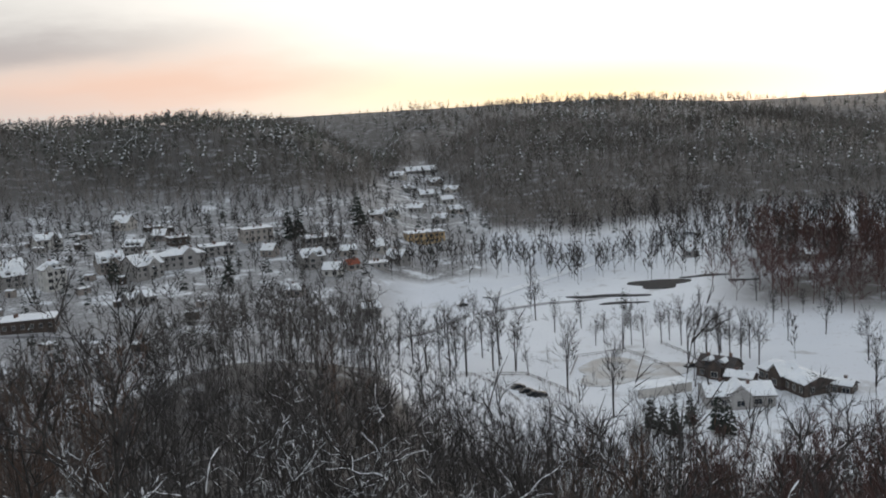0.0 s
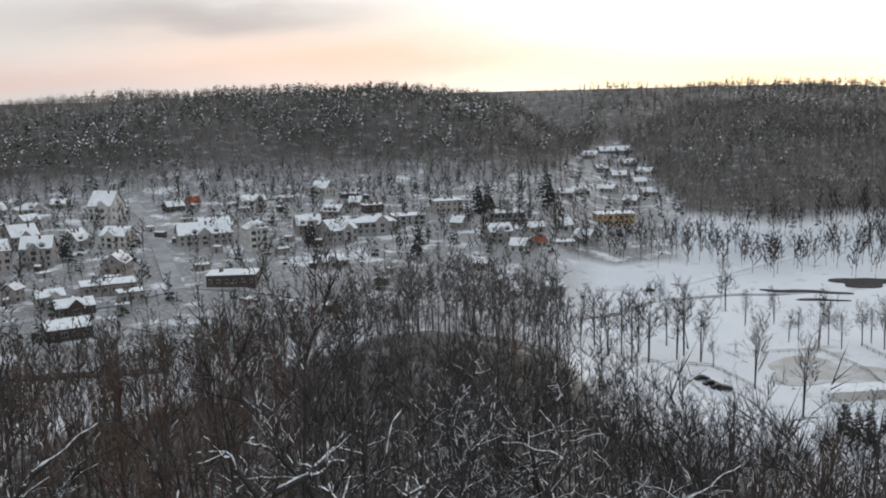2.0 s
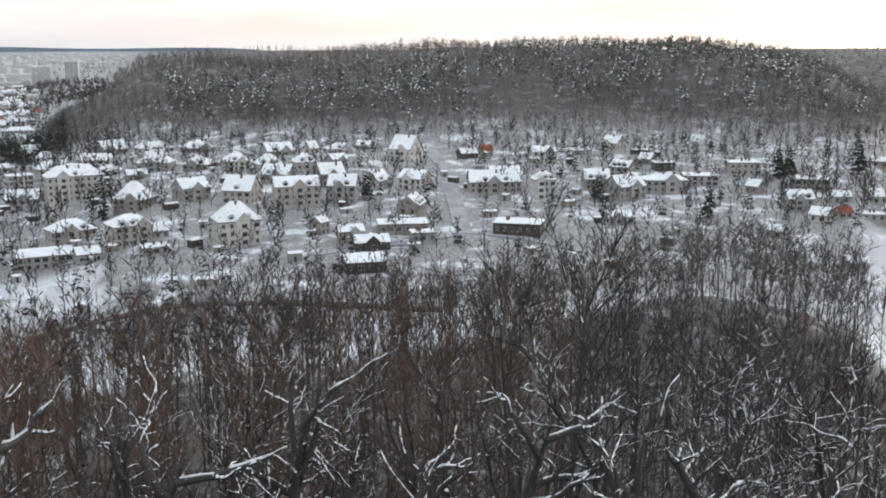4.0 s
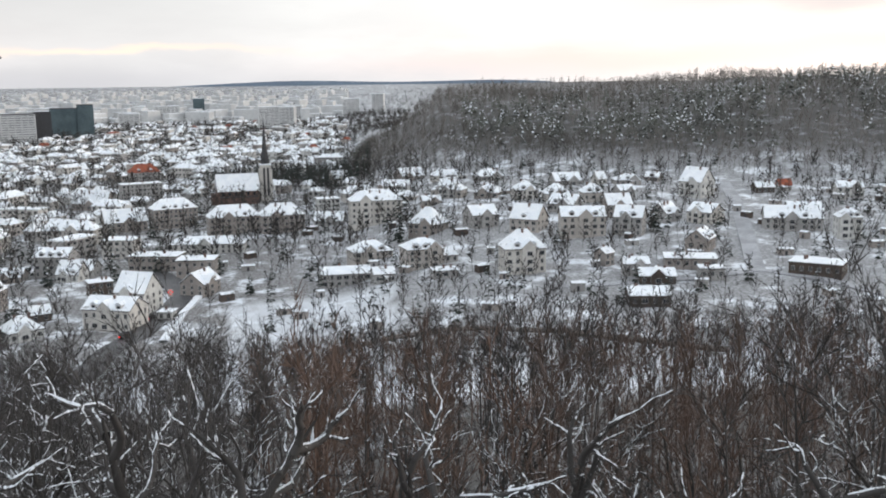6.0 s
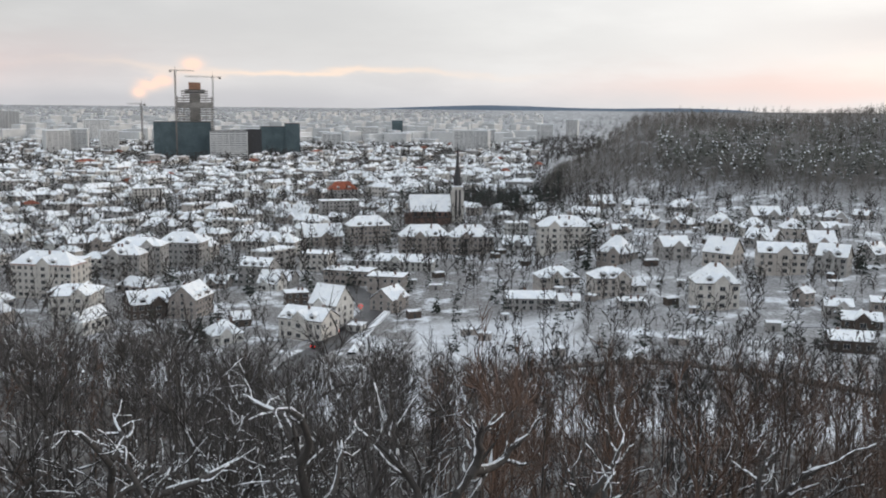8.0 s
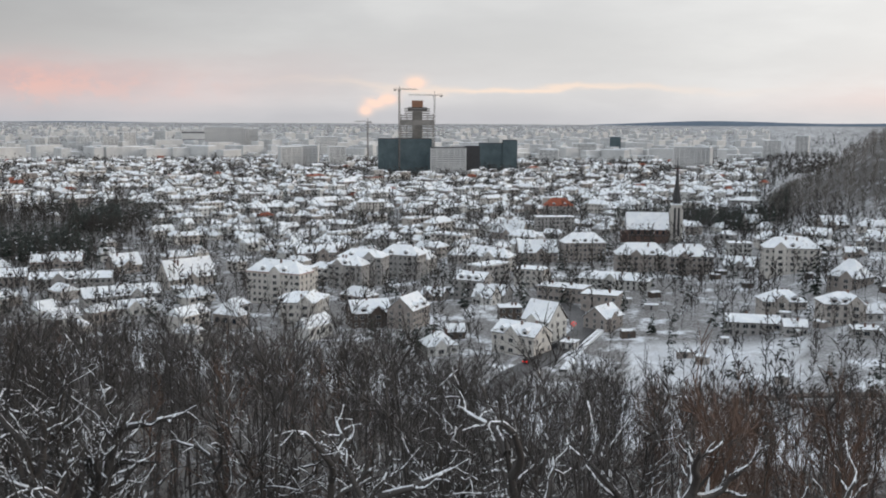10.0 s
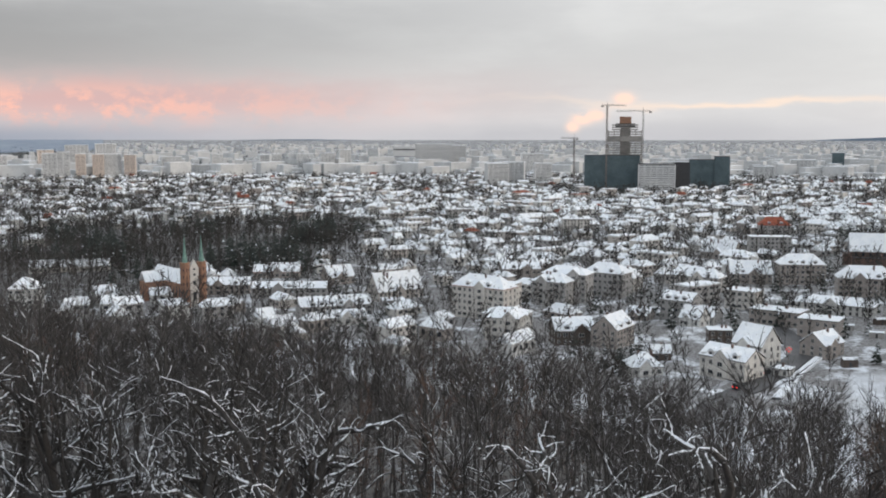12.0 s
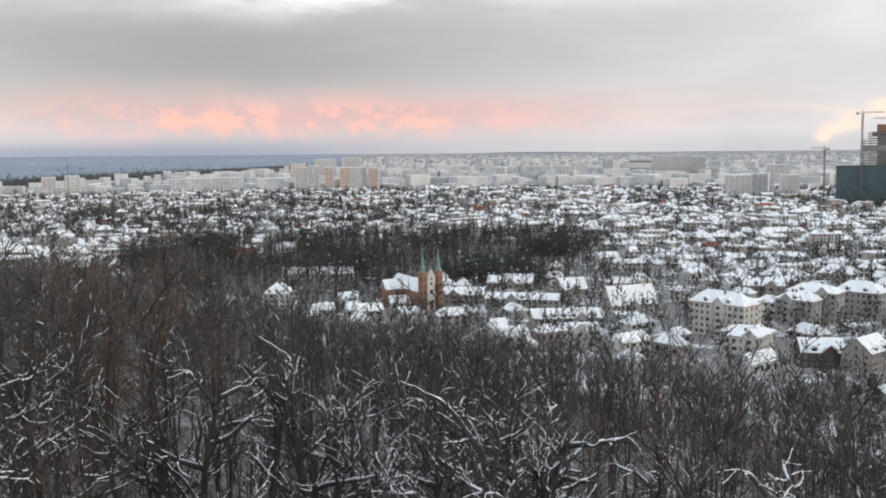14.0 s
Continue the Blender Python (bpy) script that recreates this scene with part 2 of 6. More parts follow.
def height(x, y):
    az, r = polar(x, y)
    floor, reach = by_azimuth(az, FLOOR), by_azimuth(az, REACH)
    foot, foot_z, crest, crest_z = (by_azimuth(az, q) for q in (FOOT, FOOT_Z, CREST, CREST_Z))
    # valley floor, rising to the foot of the far slope
    z = floor + (foot_z - floor) * smooth((r - reach) / max(foot - reach, 1)) if r > reach else floor
    if r > foot:
        z = foot_z + (crest_z - foot_z) * math.sin(min((r - foot) / (crest - foot), 1.0) * math.pi / 2)
        if crest_z > 30:
            z -= (crest_z - 30) * smooth((r - crest - 100) / 500)
            if az < 20:
                z = max(z, 30 + 63 * smooth((r - 1150) / 600) * smooth((20 - az) / 6) - 30 * smooth((-12 - az) / 12))
        k = smooth((r - foot) / 150)
        z += k * (crest_z > foot_z + 15) * (9 * noise.noise((x / 130, y / 130, 2)) + 4 * noise.noise((x / 52, y / 52, 5)))
    # the lookout hill
    if r < reach * 1.15:
        z += (79 - floor) * max(1 - r / (reach * 1.15), 0.0) ** 1.25
    # wooded knoll below the hill
    u, v = (az - 10.5) * 4.2, r - 240
    z += 15 * math.exp(-(u * u + v * v) / 2600)
    if r > 2400:
        flat_z = z
        z = EYE - (EYE - flat_z) * far_scale(r)
    # the land falls away behind the right-hand ridge
    if -60 < az < -10 and r > 1200:
        z = min(z, EYE - 8 - r * math.tan(radians(0.45 * smooth((-10 - az) / 8) * smooth((az + 60) / 20))))
    return z


def place(az, r, up=0.0):
    a = radians(az)
    x, y = -math.sin(a) * r, math.cos(a) * r
    return Vector((x, y, height(x, y) + up))


def true_place(az, r_true):
    """Place and scale of something that really stands r_true metres away over the plain."""
    r = r_true
    if r_true > 2400:
        lo, hi = 2400.0, 4840.0
        for _ in range(40):
            r = (lo + hi) / 2
            lo, hi = (r, hi) if r / far_scale(r) < r_true else (lo, r)
    return place(az, r), r / r_true


# ---- mesh helpers ----


def mesh_from(name, verts, faces, mats, index=None, smooth_faces=False):
    me = bpy.data.meshes.new(name)
    me.from_pydata([tuple(v) for v in verts], [], faces)
    for m in mats:
        me.materials.append(m)
    if index is not None:
        me.polygons.foreach_set("material_index", np.array(index, dtype=np.int32))
    if smooth_faces:
        me.polygons.foreach_set("use_smooth", np.ones(len(me.polygons), dtype=bool))
    me.update()
    return me


def fast_mesh(name, verts, tris, mats, index=None):
    """A mesh from numpy arrays of vertices and triangles."""
    me = bpy.data.meshes.new(name)
    nt = len(tris)
    me.vertices.add(len(verts))
    me.vertices.foreach_set("co", np.asarray(verts, dtype=np.float32).ravel())
    me.loops.add(nt * 3)
    me.loops.foreach_set("vertex_index", np.asarray(tris, dtype=np.int32).ravel())
    me.polygons.add(nt)
    me.polygons.foreach_set("loop_start", np.arange(0, nt * 3, 3, dtype=np.int32))
    for m in mats:
        me.materials.append(m)
    if index is not None:
        me.polygons.foreach_set("material_index", np.asarray(index, dtype=np.int32))
    me.update(calc_edges=True)
    me.validate()
    return me


class Solid:
    """Collects boxes, prisms and roofs into one mesh."""

    def __init__(self):
        self.v, self.f, self.m = [], [], []

    def poly(self, verts, faces, mat=0):
        o = len(self.v)
        self.v += [tuple(p) for p in verts]
        self.f += [tuple(o + i for i in f) for f in faces]
        self.m += [mat] * len(faces)
        return self

    def box(self, x0, x1, y0, y1, z0, z1, mat=0):
        p = [(x, y, z) for z in (z0, z1) for x, y in ((x0, y0), (x1, y0), (x1, y1), (x0, y1))]
        return self.poly(p, [(3, 2, 1, 0), (4, 5, 6, 7), (0, 1, 5, 4), (1, 2, 6, 5), (2, 3, 7, 6), (3, 0, 4, 7)], mat)

    def turned(self, profile, sides, cx=0.0, cy=0.0, mat=0, phase=0.0):
        """A tapering column: rings of (radius, height)."""
        pts = [(cx + r * math.cos(phase + 2 * math.pi * i / sides), cy + r * math.sin(phase + 2 * math.pi * i / sides), z) for r, z in profile for i in range(sides)]
        fs = [(k * sides + i, k * sides + (i + 1) % sides, (k + 1) * sides + (i + 1) % sides, (k + 1) * sides + i) for k in range(len(profile) - 1) for i in range(sides)]
        fs += [tuple(range(sides))[::-1], tuple((len(profile) - 1) * sides + i for i in range(sides))]
        return self.poly(pts, fs, mat)

    def mesh(self, name, *mats):
        return mesh_from(name, self.v, self.f, mats, self.m)


def part(name, me, parent, label="", at=None):
    ob = new(name, me)
    ob.parent = parent
    if at is not None:
        ob.matrix_basis = at
    if label:
        ob["label"] = label
    return ob


def thing(name, where, turn, label, category, group="", kind=""):
    ob = new(name)
    ob.matrix_basis = Matrix.Translation(where) @ pose(0, 0, 0, 0, 0, turn)
    return tagged(ob, label, category, group, kind)


# ---- ground: one sheet from the lookout hill to the horizon ----


def woods(x, y):
    """How wooded the ground is, 0 to 1."""
    az, r = polar(x, y)
    reach, foot, crest_z = by_azimuth(az, REACH), by_azimuth(az, FOOT), by_azimuth(az, CREST_Z)
    k = 1 - smooth((r - reach + 15) / 25)
    if crest_z > 26 and (az < 48 or r < by_azimuth(az, CREST) + 250):
        k = max(k, smooth((r - foot - 10) / 70) * (smooth((48 - az) / 7) if r > by_azimuth(az, CREST) + 250 else 1.0))
    if 84 < az < 113 and 600 < r < 1100:
        k = max(k, smooth((az - 84) / 4) * smooth((r - 600 - 4 * max(100 - az, 0)) / 40) * (1 - smooth((r - 950) / 150)) * smooth(1.0 + 1.6 * noise.noise((x / 70, y / 70, 4))))
    if 45 < az < 60 and 780 < r < 960:
        k = max(k, smooth((az - 45) / 2) * smooth((60 - az) / 6) * smooth((r - 780 - 10 * abs(az - 50)) / 30) * (1 - smooth((r - 920) / 40)))
    if az > 102 and r > 2600 and r / far_scale(r) < float(np.interp(az, (100, 104, 106, 118.7, 125), (9000, 7600, 6600, 4100, 3700))) and r / far_scale(r) > float(np.interp(az, (100, 106, 118.7, 125), (6200, 4700, 2800, 2650))):
        k = 1.0
    if -60 < az < -15 and 355 < r < 575:
        k = max(k, smooth((-14 - az) / 6) * smooth((r - 355) / 40) * (1 - smooth((r - 500) / 60)) * smooth(1.0 + 1.6 * noise.noise((x / 40, y / 40, 6))))
    if 4 < az < 14 and r < 300:
        k = max(k, 1 - smooth((r - 280) / 20))
    return k


def lived_in(x, y):
    """Gardens and yards: hedges, sheds and trodden soil between the houses, 0 to 1."""
    az, r = polar(x, y)
    k = smooth((r - by_azimuth(az, REACH) - 30) / 50) * (smooth((az - 1) / 5) if r < 450 else smooth((az + 4) / 3))
    return k * (0.35 if 48 < az < 58 and 320 < r < 380 else 0.84 + 0.16 * smooth((az - 48) / 10))


def build_ground():
    azs = np.concatenate([np.linspace(-180, -40, 36)[:-1], np.linspace(-40, 125, 331), np.linspace(125, 180, 15)[1:-1]])
    rs = [0, 8, 16]
    while rs[-1] < 4840:
        rs.append(rs[-1] * 1.018 + 5.0)
    rs[-1] = 4845
    verts, cover, yards, faces = [], [], [], []
    n = len(azs)
    for r in rs[1:]:
        for a in azs:
            x, y = -math.sin(radians(a)) * r, math.cos(radians(a)) * r
            z = height(x, y)
            if r < 2000 and not (-21 < a < 3 and 235 < r < 470):
                z += 0.5 * noise.noise((x / 9, y / 9, 0)) + 0.9 * noise.noise((x / 31, y / 31, 3))
            verts.append((x, y, z))
            cover.append(woods(x, y))
            yards.append(lived_in(x, y))
    for k in range(len(rs) - 2):
        for i in range(n):
            j = (i + 1) % n
            faces.append((k * n + i, k * n + j, (k + 1) * n + j, (k + 1) * n + i)[::-1])
    verts.append((0, 0, height(0.01, 0.01)))
    cover.append(1.0)
    yards.append(0.0)
    faces += [(len(verts) - 1, (i + 1) % n, i)[::-1] for i in range(n)]
    m = bpy.data.materials.new("snowy_ground")
    m.use_nodes = True
    g = Nodes(m.node_tree)
    where = g.node("ShaderNodeNewGeometry").outputs["Position"]
    att = g.node("ShaderNodeAttribute")
    att.attribute_name = "wooded"
    big, mid, small = g.noise(where, 0.012, 5.0), g.noise(where, 0.09, 5.0, 0.65), g.noise(where, 0.8, 4.0)
    snow = g.mix(g.ramp(big, 0.35, 0.65), (0.83, 0.85, 0.88), (0.73, 0.755, 0.80))
    snow = g.mix(g.ramp(mid, 0.56, 0.70, 0.0, 0.55), snow, (0.36, 0.345, 0.33))
    snow = g.mix(g.ramp(small, 0.62, 0.75, 0.0, 0.4), snow, (0.30, 0.27, 0.24))
    yard = g.node("ShaderNodeAttribute")
    yard.attribute_name = "lived_in"
    soil = g.mix(g.ramp(small, 0.4, 0.65), (0.105, 0.094, 0.087), (0.30, 0.295, 0.295))
    patch = g.noise(where, 0.055, 6.0, 0.72)
    snow = g.mix(g.math("MULTIPLY", g.ramp(patch, 0.36, 0.50, 0.0, 0.97), yard.outputs["Fac"]), snow, soil)
    litter = g.mix(g.ramp(mid, 0.50, 0.70), (0.09, 0.083, 0.078), (0.36, 0.37, 0.39))
    litter = g.mix(g.ramp(small, 0.45, 0.7), litter, (0.09, 0.082, 0.076))
    b = g.node("ShaderNodeBsdfPrincipled")
    g.put(b.inputs["Base Color"], g.mix(att.outputs["Fac"], snow, litter))
    b.inputs["Roughness"].default_value = 0.8
    bp = g.node("ShaderNodeBump")
    bp.inputs["Strength"].default_value, bp.inputs["Distance"].default_value = 0.3, 0.4
    g.put(bp.inputs["Height"], small)
    g.put(b.inputs["Normal"], bp.outputs[0])
    g.put(g.node("ShaderNodeOutputMaterial").inputs[0], b.outputs[0])
    me = mesh_from("ground", verts, faces, [m], smooth_faces=True)
    me.attributes.new("wooded", "FLOAT", "POINT").data.foreach_set("value", np.array(cover, dtype=np.float32))
    me.attributes.new("lived_in", "FLOAT", "POINT").data.foreach_set("value", np.array(yards, dtype=np.float32))
    return tagged(new("ground", me), "snow-covered valley floor and wooded hillsides under bare trees", "ground", kind="structure")


build_ground()


def ribbon(points, width, up, mat, name, label, category="road", step=8.0):
    """A strip of road that follows the land through (azimuth, distance) points."""
    pts = [Vector((-math.sin(radians(a)) * r, math.cos(radians(a)) * r)) for a, r in points]
    line = []
    for p, q in zip(pts, pts[1:]):
        n = max(int((q - p).length / step), 1)
        line += [p.lerp(q, i / n) for i in range(n)]
    line.append(pts[-1])
    s = Solid()
    rows = []
    for i, p in enumerate(line):
        d = (line[min(i + 1, len(line) - 1)] - line[max(i - 1, 0)]).normalized()
        side = Vector((-d.y, d.x)) * width / 2
        z = max(height(p.x, p.y), height(p.x + side.x, p.y + side.y), height(p.x - side.x, p.y - side.y)) + up
        rows += [(p.x + side.x, p.y + side.y, z), (p.x - side.x, p.y - side.y, z), (p.x + side.x, p.y + side.y, z - 2.0), (p.x - side.x, p.y - side.y, z - 2.0)]
    fs = []
    for i in range(len(line) - 1):
        a, b = 4 * i, 4 * i + 4
        fs += [(a, a + 1, b + 1, b), (a, b, b + 2, a + 2), (a + 1, a + 3, b + 3, b + 1)]
    s.poly(rows, fs)
    return tagged(new(name, s.mesh(name, mat)), label, category, kind="structure")


# ---- trees ----


def turn_from(d, rng, angle, spin):
    """Tilt the direction d by angle, round by spin."""
    side = d.cross(Vector((0, 0, 1)) if abs(d.z) < 0.95 else Vector((1, 0, 0))).normalized()
    side = Matrix.Rotation(spin, 3, d) @ side
    return (Matrix.Rotation(angle, 3, side) @ d).normalized()


def grow(rng, tall, limbs, branches, twigs, sprays, spread=1.0, fork=0.35, stout=0.004, gnarl=1.0):
    """Sections (start, end, radius, radius, level) of a bare broadleaf tree."""
    out = []

    def shoot(p, d, length, r, level, bends, lift):
        bent = gnarl if level else min(gnarl, 1.0)
        places = []
        for k in range(bends):
            d = (d + Vector((rng.gauss(0, 0.2) * bent, rng.gauss(0, 0.2) * bent, lift * 4 / max(bends, 4) + rng.gauss(0, 0.14) * bent))).normalized()
            q = p + d * length / bends
            r1 = r * (1 - 0.72 / bends) if k < bends - 1 else r * 0.25
            out.append((p.copy(), q.copy(), r, r1, level))
            places.append((q.copy(), d.copy(), r1))
            p, r = q, r1
        return places

    stem = shoot(Vector((0, 0, -1.0)), Vector((rng.gauss(0, 0.04), rng.gauss(0, 0.04), 1)), tall * 0.86, tall * 0.0125, 0, 6, 0.12)
    for i in range(limbs):
        h = fork + (0.97 - fork) * (i + rng.random()) / limbs
        k = min(int(h * 6), 5)
        p, d, r = stem[k]
        base = stem[k - 1][0].lerp(p, h * 6 - k) if k else p
        ang = rng.uniform(0.5, 1.0) * spread * (1.15 - 0.5 * h)
        ln = tall * rng.uniform(0.24, 0.40) * (1.2 - 0.62 * h)
        limb = shoot(base, turn_from(d, rng, ang, i * 2.4 + rng.uniform(-0.5, 0.5)), ln, max(r, tall * stout) * 0.72, 1, 7, 0.13)
        for j in range(branches):
            q, e, r2 = limb[rng.randrange(1, 7)]
            br = shoot(q, turn_from(e, rng, rng.uniform(0.4, 1.0), rng.uniform(0, 6.28)), ln * rng.uniform(0.3, 0.55), max(r2 * 0.6, 0.024), 2, 5 if gnarl > 1 else 3, 0.10)
            for _ in range(twigs):
                q3, e3, r3 = br[rng.randrange(len(br))]
                tw = shoot(q3, turn_from(e3, rng, rng.uniform(0.3, 0.9), rng.uniform(0, 6.28)), ln * rng.uniform(0.16, 0.32), 0.016, 3, 1, 0.12)
                for _ in range(sprays):
                    shoot(tw[0][0].lerp(br[-1][0], rng.uniform(0, 0.6)), turn_from(tw[0][1], rng, rng.uniform(0.2, 0.8), rng.uniform(0, 6.28)), ln * rng.uniform(0.10, 0.2), 0.011, 4, 1, 0.15)
    return out


def tubes(sections, sides_by_level, thick=1.0, least=0.0):
    v, t = [], []
    stem = None
    for p, q, r0, r1, level in sections:
        d = (q - p).normalized()
        a = d.cross(Vector((0.3, 0.9, 0.2))).normalized()
        b = d.cross(a)
        n = sides_by_level[level]
        o = len(v)
        if n == 1:
            w = max(r0 * thick, least) * 1.3
            v += [p - a * w, p + a * w, q]
            t.append((o, o + 1, o + 2))
            continue
        if level == 0:
            # the stem is one skin: each section goes on from the ring before
            rings = ((q, r1),) if stem is not None and (stem - p).length < 1e-4 else ((p, r0), (q, r1))
            for c, r in rings:
                v += [c + Vector((math.cos(2 * math.pi * i / n), math.sin(2 * math.pi * i / n), 0)) * r * thick for i in range(n)]
            o = len(v) - 2 * n
            stem = q
            for i in range(n):
                j = (i + 1) % n
                t += [(o + i, o + j, o + n + j), (o + i, o + n + j, o + n + i)]
            continue
        for c, r in ((p, r0), (q, r1)):
            for i in range(n):
                u = 2 * math.pi * i / n
                v.append(c + (a * math.cos(u) + b * math.sin(u)) * max(r * thick, least * (1.0 if level < 2 else 0.8)))
        for i in range(n):
            j = (i + 1) % n
            t += [(o + i, o + j, o + n + j), (o + i, o + n + j, o + n + i)]
    return np.array([tuple(p) for p in v], dtype=np.float32).reshape(-1, 3), np.array(t, dtype=np.int32).reshape(-1, 3)


def snow_caps(sections, rng, chance, levels=(1, 2)):
    """Ridges of snow that lie along the upper side of slanting branches, broken here and there."""
    v, t = [], []
    up = Vector((0, 0, 1))
    run, last = False, None
    for p, q, r0, r1, level in sections:
        d = q - p
        flat = math.hypot(d.x, d.y) / max(d.length, 1e-6)
        if level not in levels or flat < 0.22:
            run = False
            continue
        joined_on = last is not None and (last - p).length < 1e-4
        last = q
        share = min(0.95, chance * (0.25 + flat) * (0, 0.44, 0.20)[level])
        go = rng.random() < (min(0.93, share + 0.35) if run and joined_on else share)
        if not go:
            run = False
            continue
        start = 0.0 if run and joined_on else rng.uniform(0, 0.35)
        run = True
        side = Vector((-d.y, d.x, 0)).normalized()
        n = 3
        o = len(v)
        for i in range(n + 1):
            f = start + (1.0 - start) * i / n
            r = r0 + (r1 - r0) * f
            w = min(max(r * 0.85, 0.040), 0.092) * rng.uniform(0.6, 1.3) * (0.35 if i in (0, n) and level == 2 else 1.0)
            c = p + d * f
            v += [c + side * w + up * r * 0.25, c + up * (r * 0.9 + w * 0.95), c - side * w + up * r * 0.25]
        for i in range(n):
            k = o + 3 * i
            t += [(k, k + 3, k + 4), (k, k + 4, k + 1), (k + 1, k + 4, k + 5), (k + 1, k + 5, k + 2)]
        k = o + 3 * n
        t += [(o, o + 1, o + 2), (k, k + 2, k + 1)]
    return np.array([tuple(p) for p in v], dtype=np.float32).reshape(-1, 3), np.array(t, dtype=np.int32).reshape(-1, 3)


def tree_kind(seed, tall, limbs=9, branches=5, twigs=4, sprays=3, spread=1.0, snow=0.8, twig_mat=None, fork=0.35, thick=1.0, least=0.0, stout=0.004, gnarl=1.0):
    """The meshes of one standing bare tree: trunk, crown, snow."""
    rng = random.Random(seed)
    sec = grow(rng, tall, limbs, branches, twigs, sprays, spread, fork, stout, gnarl)
    tv, tt = tubes([s for s in sec if s[4] == 0], {0: 7}, thick, least)
    cv, ct = tubes([s for s in sec if s[4] > 0], {1: 5, 2: 3, 3: 3, 4: 1}, thick, least)
    sv, st = snow_caps([(p, q, r0 * thick, r1 * thick, k) for p, q, r0, r1, k in sec], rng, snow)
    return (fast_mesh("trunk", tv, tt, [BARK]), fast_mesh("crown", cv, ct, [twig_mat or TWIG]), fast_mesh("snow", sv, st, [SNOW]) if len(st) else None)


def stand_tree(kind, where, turn, size, name, label, category="tree", group=""):
    ob = thing(name, where, turn, label, category, group)
    ob.scale = (size, size, size)
    part("trunk", kind[0], ob)
    part("crown", kind[1], ob)["kind"] = "stuff"
    if kind[2]:
        part("snow", kind[2], ob, "white snow lying along the branches")["kind"] = "stuff"
    return ob


def joined(name, kinds, spots, mats, label, category):
    """Many trees as one mesh. kinds: (verts, tris, material indices); spots: (kind, x, y, z, turn, size, tallness)."""
    vs, ts, ms, o = [], [], [], 0
    for k, x, y, z, turn, size, tallness in spots:
        v, t, m = kinds[k]
        c, s = math.cos(turn) * size, math.sin(turn) * size
        w = np.empty_like(v)
        w[:, 0], w[:, 1], w[:, 2] = v[:, 0] * c - v[:, 1] * s + x, v[:, 0] * s + v[:, 1] * c + y, v[:, 2] * size * tallness + z
        vs.append(w)
        ts.append(t + o)
        ms.append(m)
        o += len(v)
    me = fast_mesh(name, np.concatenate(vs), np.concatenate(ts), mats, np.concatenate(ms))
    return tagged(new(name, me), label, category, kind="stuff")


def stack(*bits):
    """Joins (verts, tris, material index) pieces."""
    vs, ts, ms, o = [], [], [], 0
    for v, t, m in bits:
        vs.append(v)
        ts.append(t + o)
        ms.append(np.full(len(t), m, dtype=np.int32))
        o += len(v)
    return np.concatenate(vs), np.concatenate(ts), np.concatenate(ms)


